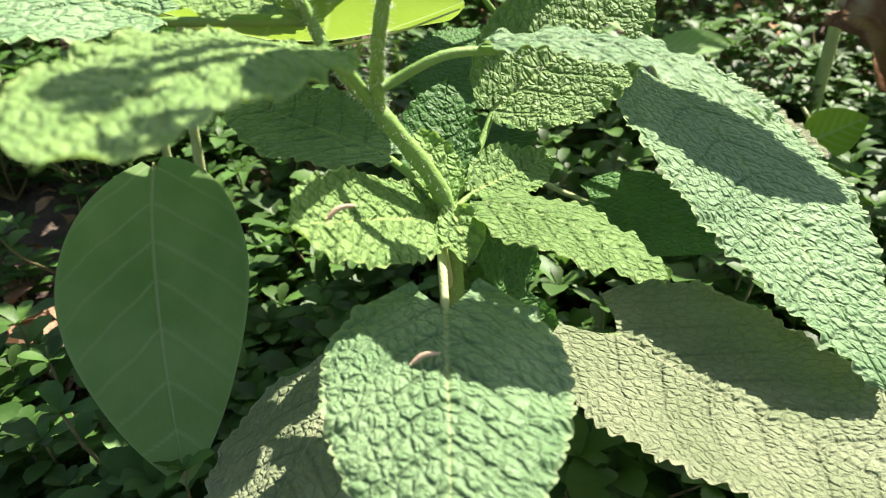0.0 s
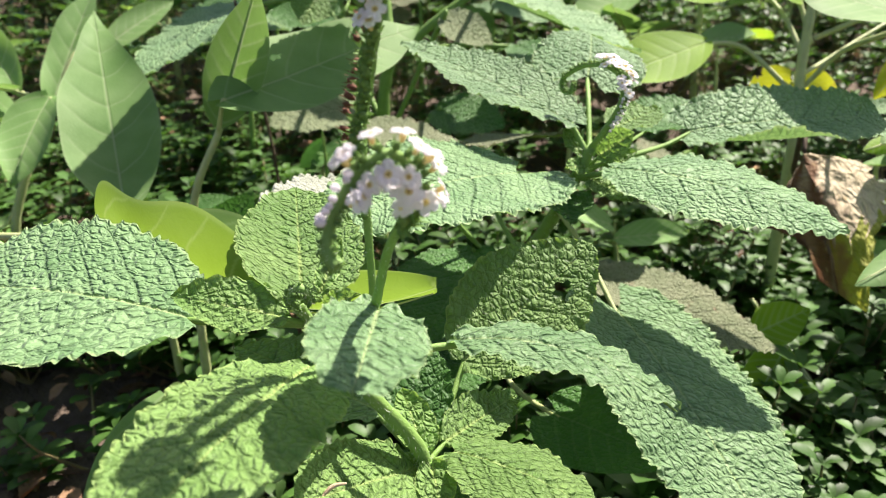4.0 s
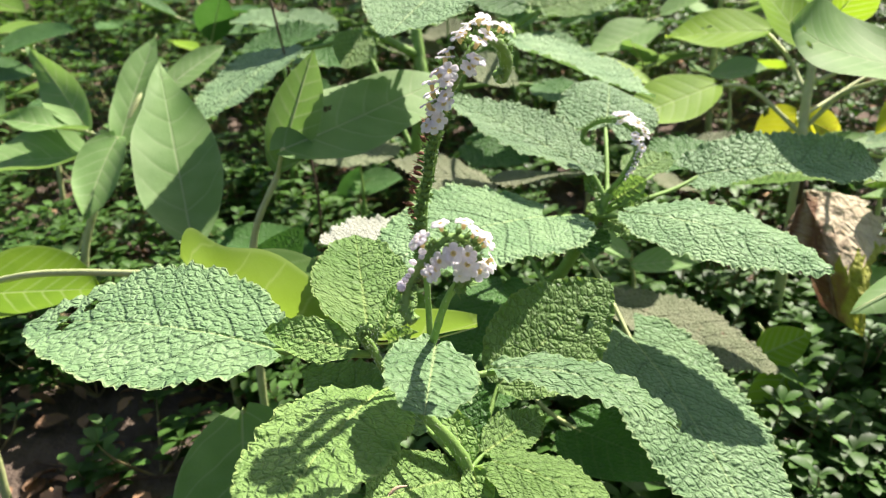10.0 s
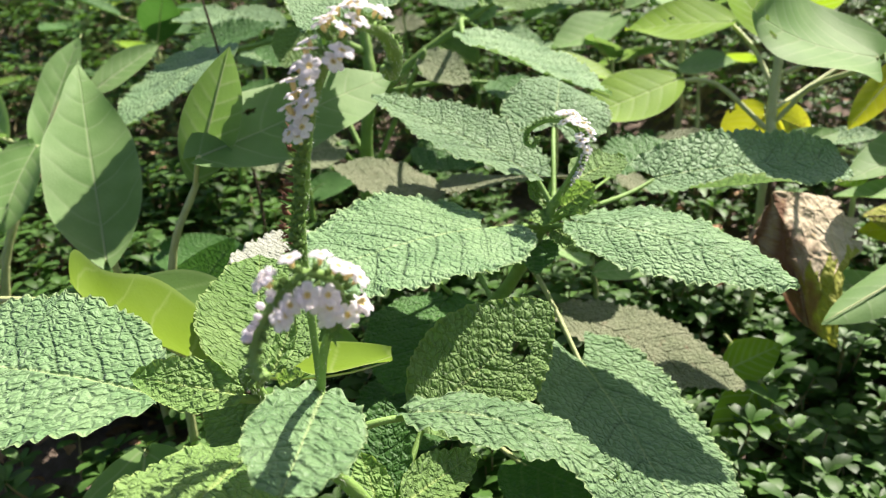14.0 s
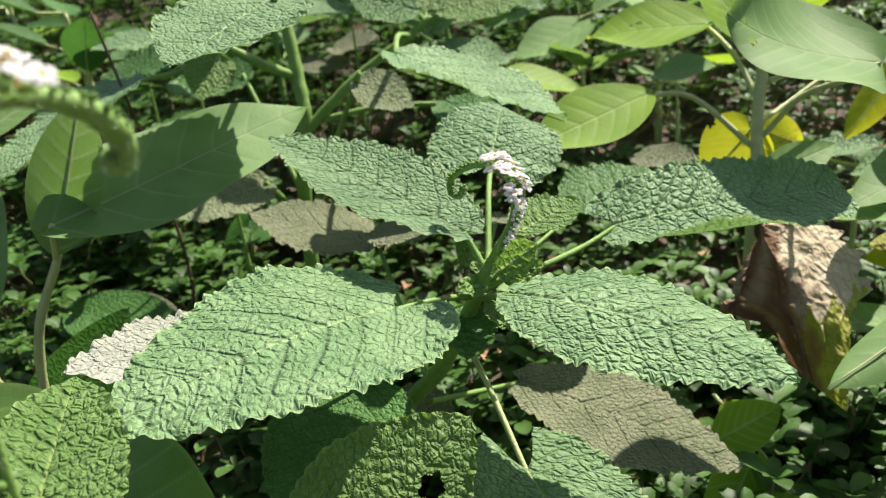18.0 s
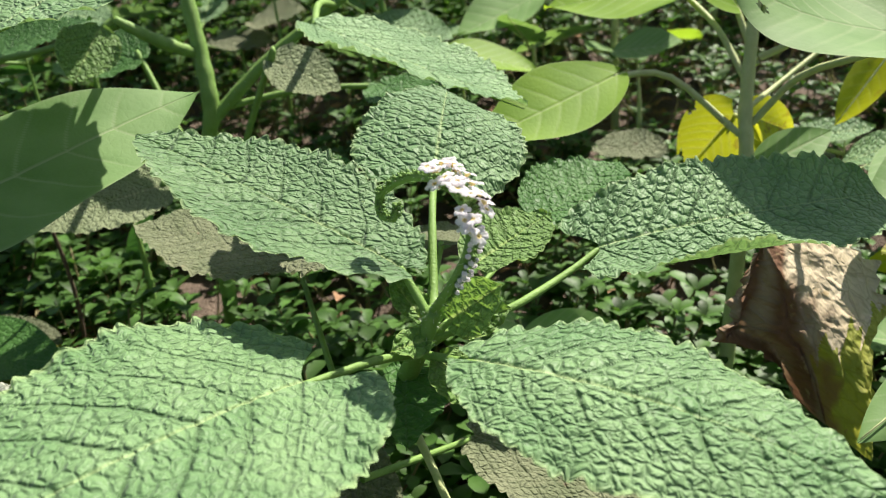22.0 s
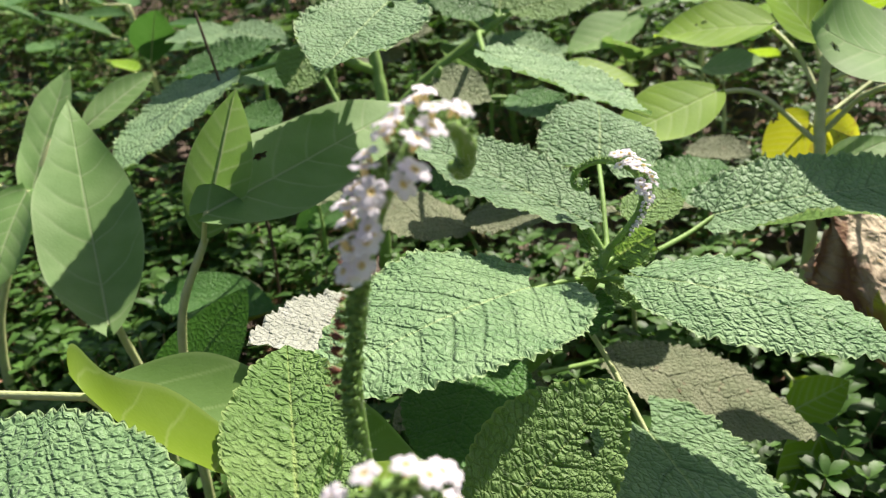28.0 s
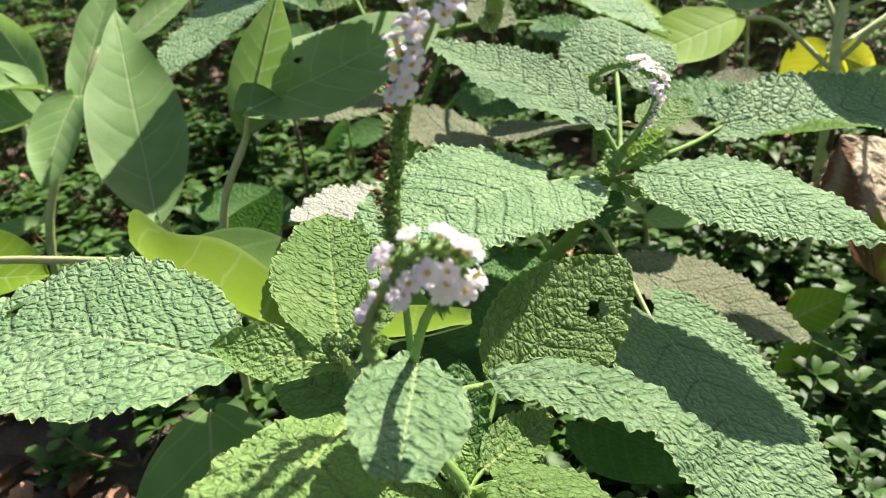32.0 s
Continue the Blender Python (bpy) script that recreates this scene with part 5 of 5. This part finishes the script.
def far_plants():
    rng = np.random.RandomState(77)
    kinds = [far_weed(1, 0.24, 11, SMOOTH_LEAF, "ovate", 0), far_weed(2, 0.30, 13, ROUGH_LEAF, "ovate", 1.0), far_weed(3, 0.20, 10, DARK_LEAF, "lance", 0), far_weed(4, 0.27, 12, LIME_LEAF, "ovate", 0)]
    # (0.46, 0.52) and (0.53, 0.42) are added to shade the low weeds at right
    spots = [(-0.62, 0.98), (0.12, 1.02), (-0.34, 1.10), (0.62, 0.95), (0.36, 1.05), (-0.12, 1.16), (-0.86, 0.86), (0.84, 0.78), (0.46, 0.52), (0.53, 0.42), (-0.55, 1.34), (0.22, 1.36), (0.58, 1.30), (-0.22, 1.46), (-0.95, 1.20), (0.95, 1.14), (0.40, 1.62), (-0.02, 1.70), (-0.48, 1.72), (0.80, 1.66), (-0.85, 1.66), (0.20, 2.00), (-0.30, 2.05), (0.62, 2.10), (-0.70, 2.10), (1.05, 2.00), (-1.10, 2.05)]
    for k, (x, y) in enumerate(spots):
        place = pose(x, y, float(ground_height(x, y)), rng.uniform(-8, 8), rng.uniform(-8, 8), rng.uniform(0, 360))
        if k < 4:
            kinds[k].matrix_basis = place
        else:
            copy_thing(kinds[k % 4], place)


far_plants()


def bank_plants():
    """Lower plants on the bank whose leaves show between the large ones."""
    rows = (
        ((0.34, 0.93), SMOOTH_LEAF, 0, (((0.313, 0.915, 0.262), (0.365, 0.880, 0.272), 0.056),)),
        ((0.25, 1.00), SMOOTH_LEAF, 0, (((0.262, 0.990, 0.318), (0.170, 0.965, 0.282), 0.070), ((0.268, 1.000, 0.330), (0.330, 0.985, 0.360), 0.060), ((0.245, 0.985, 0.270), (0.215, 0.930, 0.300), 0.050))),
        ((0.16, 0.87), LIME_LEAF, 0, (((0.150, 0.850, 0.282), (0.222, 0.840, 0.262), 0.050),)),
        ((0.08, 1.00), ROUGH_LEAF, 1, (((0.084, 0.982, 0.300), (0.165, 0.945, 0.284), 0.060), ((0.080, 0.985, 0.310), (0.030, 0.960, 0.350), 0.060), ((0.085, 0.990, 0.320), (0.130, 0.980, 0.372), 0.060))),
        ((0.28, 0.80), DULL_LEAF, 1, (((0.260, 0.790, 0.206), (0.308, 0.755, 0.204), 0.050), ((0.240, 0.740, 0.170), (0.200, 0.700, 0.180), 0.050))),
        ((-0.18, 0.96), ROUGH_LEAF, 1, (((-0.208, 0.951, 0.335), (-0.138, 0.915, 0.320), 0.056), ((-0.205, 0.955, 0.330), (-0.270, 0.920, 0.330), 0.056), ((-0.190, 0.950, 0.290), (-0.150, 0.890, 0.280), 0.050))),
        ((-0.19, 0.67), DARK_LEAF, 0, (((-0.230, 0.672, 0.140), (-0.130, 0.638, 0.132), 0.060),)),
        ((0.43, 0.72), ROUGH_LEAF, 0, (((0.395, 0.740, 0.210), (0.450, 0.715, 0.220), 0.036), ((0.418, 0.700, 0.200), (0.450, 0.670, 0.222), 0.040), ((0.450, 0.720, 0.190), (0.500, 0.690, 0.200), 0.050))),
        ((-0.06, 1.10), DULL_LEAF, 1, (((-0.090, 1.090, 0.280), (-0.015, 1.080, 0.282), 0.055), ((-0.040, 1.095, 0.300), (0.020, 1.060, 0.310), 0.060))),
        ((-0.46, 0.82), DARK_LEAF, 0, (((-0.480, 0.795, 0.317), (-0.400, 0.795, 0.334), 0.060), ((-0.460, 0.800, 0.290), (-0.520, 0.760, 0.290), 0.060), ((-0.450, 0.800, 0.260), (-0.400, 0.750, 0.250), 0.050))),
        ((0.19, 1.08), ROUGH_LEAF, 1, (((0.150, 1.066, 0.318), (0.225, 1.060, 0.336), 0.060), ((0.190, 1.070, 0.350), (0.260, 1.050, 0.380), 0.060))),
        ((-0.01, 1.04), ROUGH_LEAF, 1, (((-0.010, 1.025, 0.345), (-0.080, 1.000, 0.352), 0.060), ((0.000, 1.030, 0.350), (0.055, 1.000, 0.366), 0.055))),
        ((-0.20, 0.87), DARK_LEAF, 1, (((-0.233, 0.846, 0.306), (-0.134, 0.850, 0.328), 0.060), ((-0.190, 0.855, 0.260), (-0.140, 0.810, 0.250), 0.060))),
        ((-0.10, 0.73), ROUGH_LEAF, 1, (((-0.125, 0.715, 0.212), (-0.050, 0.692, 0.230), 0.034),)),
        ((-0.12, 0.84), DARK_LEAF, 0, (((-0.138, 0.820, 0.120), (-0.108, 0.815, 0.175), 0.040), ((-0.120, 0.820, 0.150), (-0.060, 0.800, 0.165), 0.050))),
        ((-0.150, 0.690), DULL_LEAF, 0, (((-0.153, 0.682, 0.124), (-0.240, 0.687, 0.130), 0.056),)),
        ((-0.04, 0.693), FADING_LEAF, 0, (((-0.1469, 0.6828, 0.1159), (-0.2211, 0.6628, 0.1202), 0.042),)),
        ((0.02, 0.50), DULL_LEAF, 1, (((0.030, 0.500, 0.130), (0.075, 0.480, 0.120), 0.045), ((0.015, 0.500, 0.120), (-0.030, 0.480, 0.110), 0.040))),
        ((0.16, 0.62), SMOOTH_LEAF, 0, (((0.160, 0.610, 0.130), (0.215, 0.590, 0.140), 0.040), ((0.155, 0.615, 0.140), (0.110, 0.600, 0.160), 0.040))),
        ((0.55, 0.62), SMOOTH_LEAF, 0, (((0.540, 0.610, 0.190), (0.470, 0.590, 0.200), 0.060), ((0.550, 0.615, 0.210), (0.560, 0.560, 0.240), 0.060))),
    )
    for (x, y), mat, rough, leaves in rows:
        foot = float(ground_height(x, y))
        top = max(b[2] for b, _, _ in leaves)
        p = plant("broadleaf_weed", (x, y, foot), "leafy weed on the bank with a few broad leaves", "weed", "leafy weeds behind")
        stem(p, [(x, y, foot - 0.01), (x + 0.004, y, (foot + top) / 2), (x, y, top)], [0.0034, 0.0026, 0.0005], mat=STEM if rough else PALE_STEM)
        for base, tip, width in leaves:
            leaf(p, base, tip, *by_normal(base, tip, (0.0, -0.35, 0.9), width), mat=mat, rugose=rough, fine=0.5 if rough else 1.0, shape="ovate", fold=0.18, wave=1.8, stalk=[(x, y, min(top, base[2]) - 0.01)])


bank_plants()
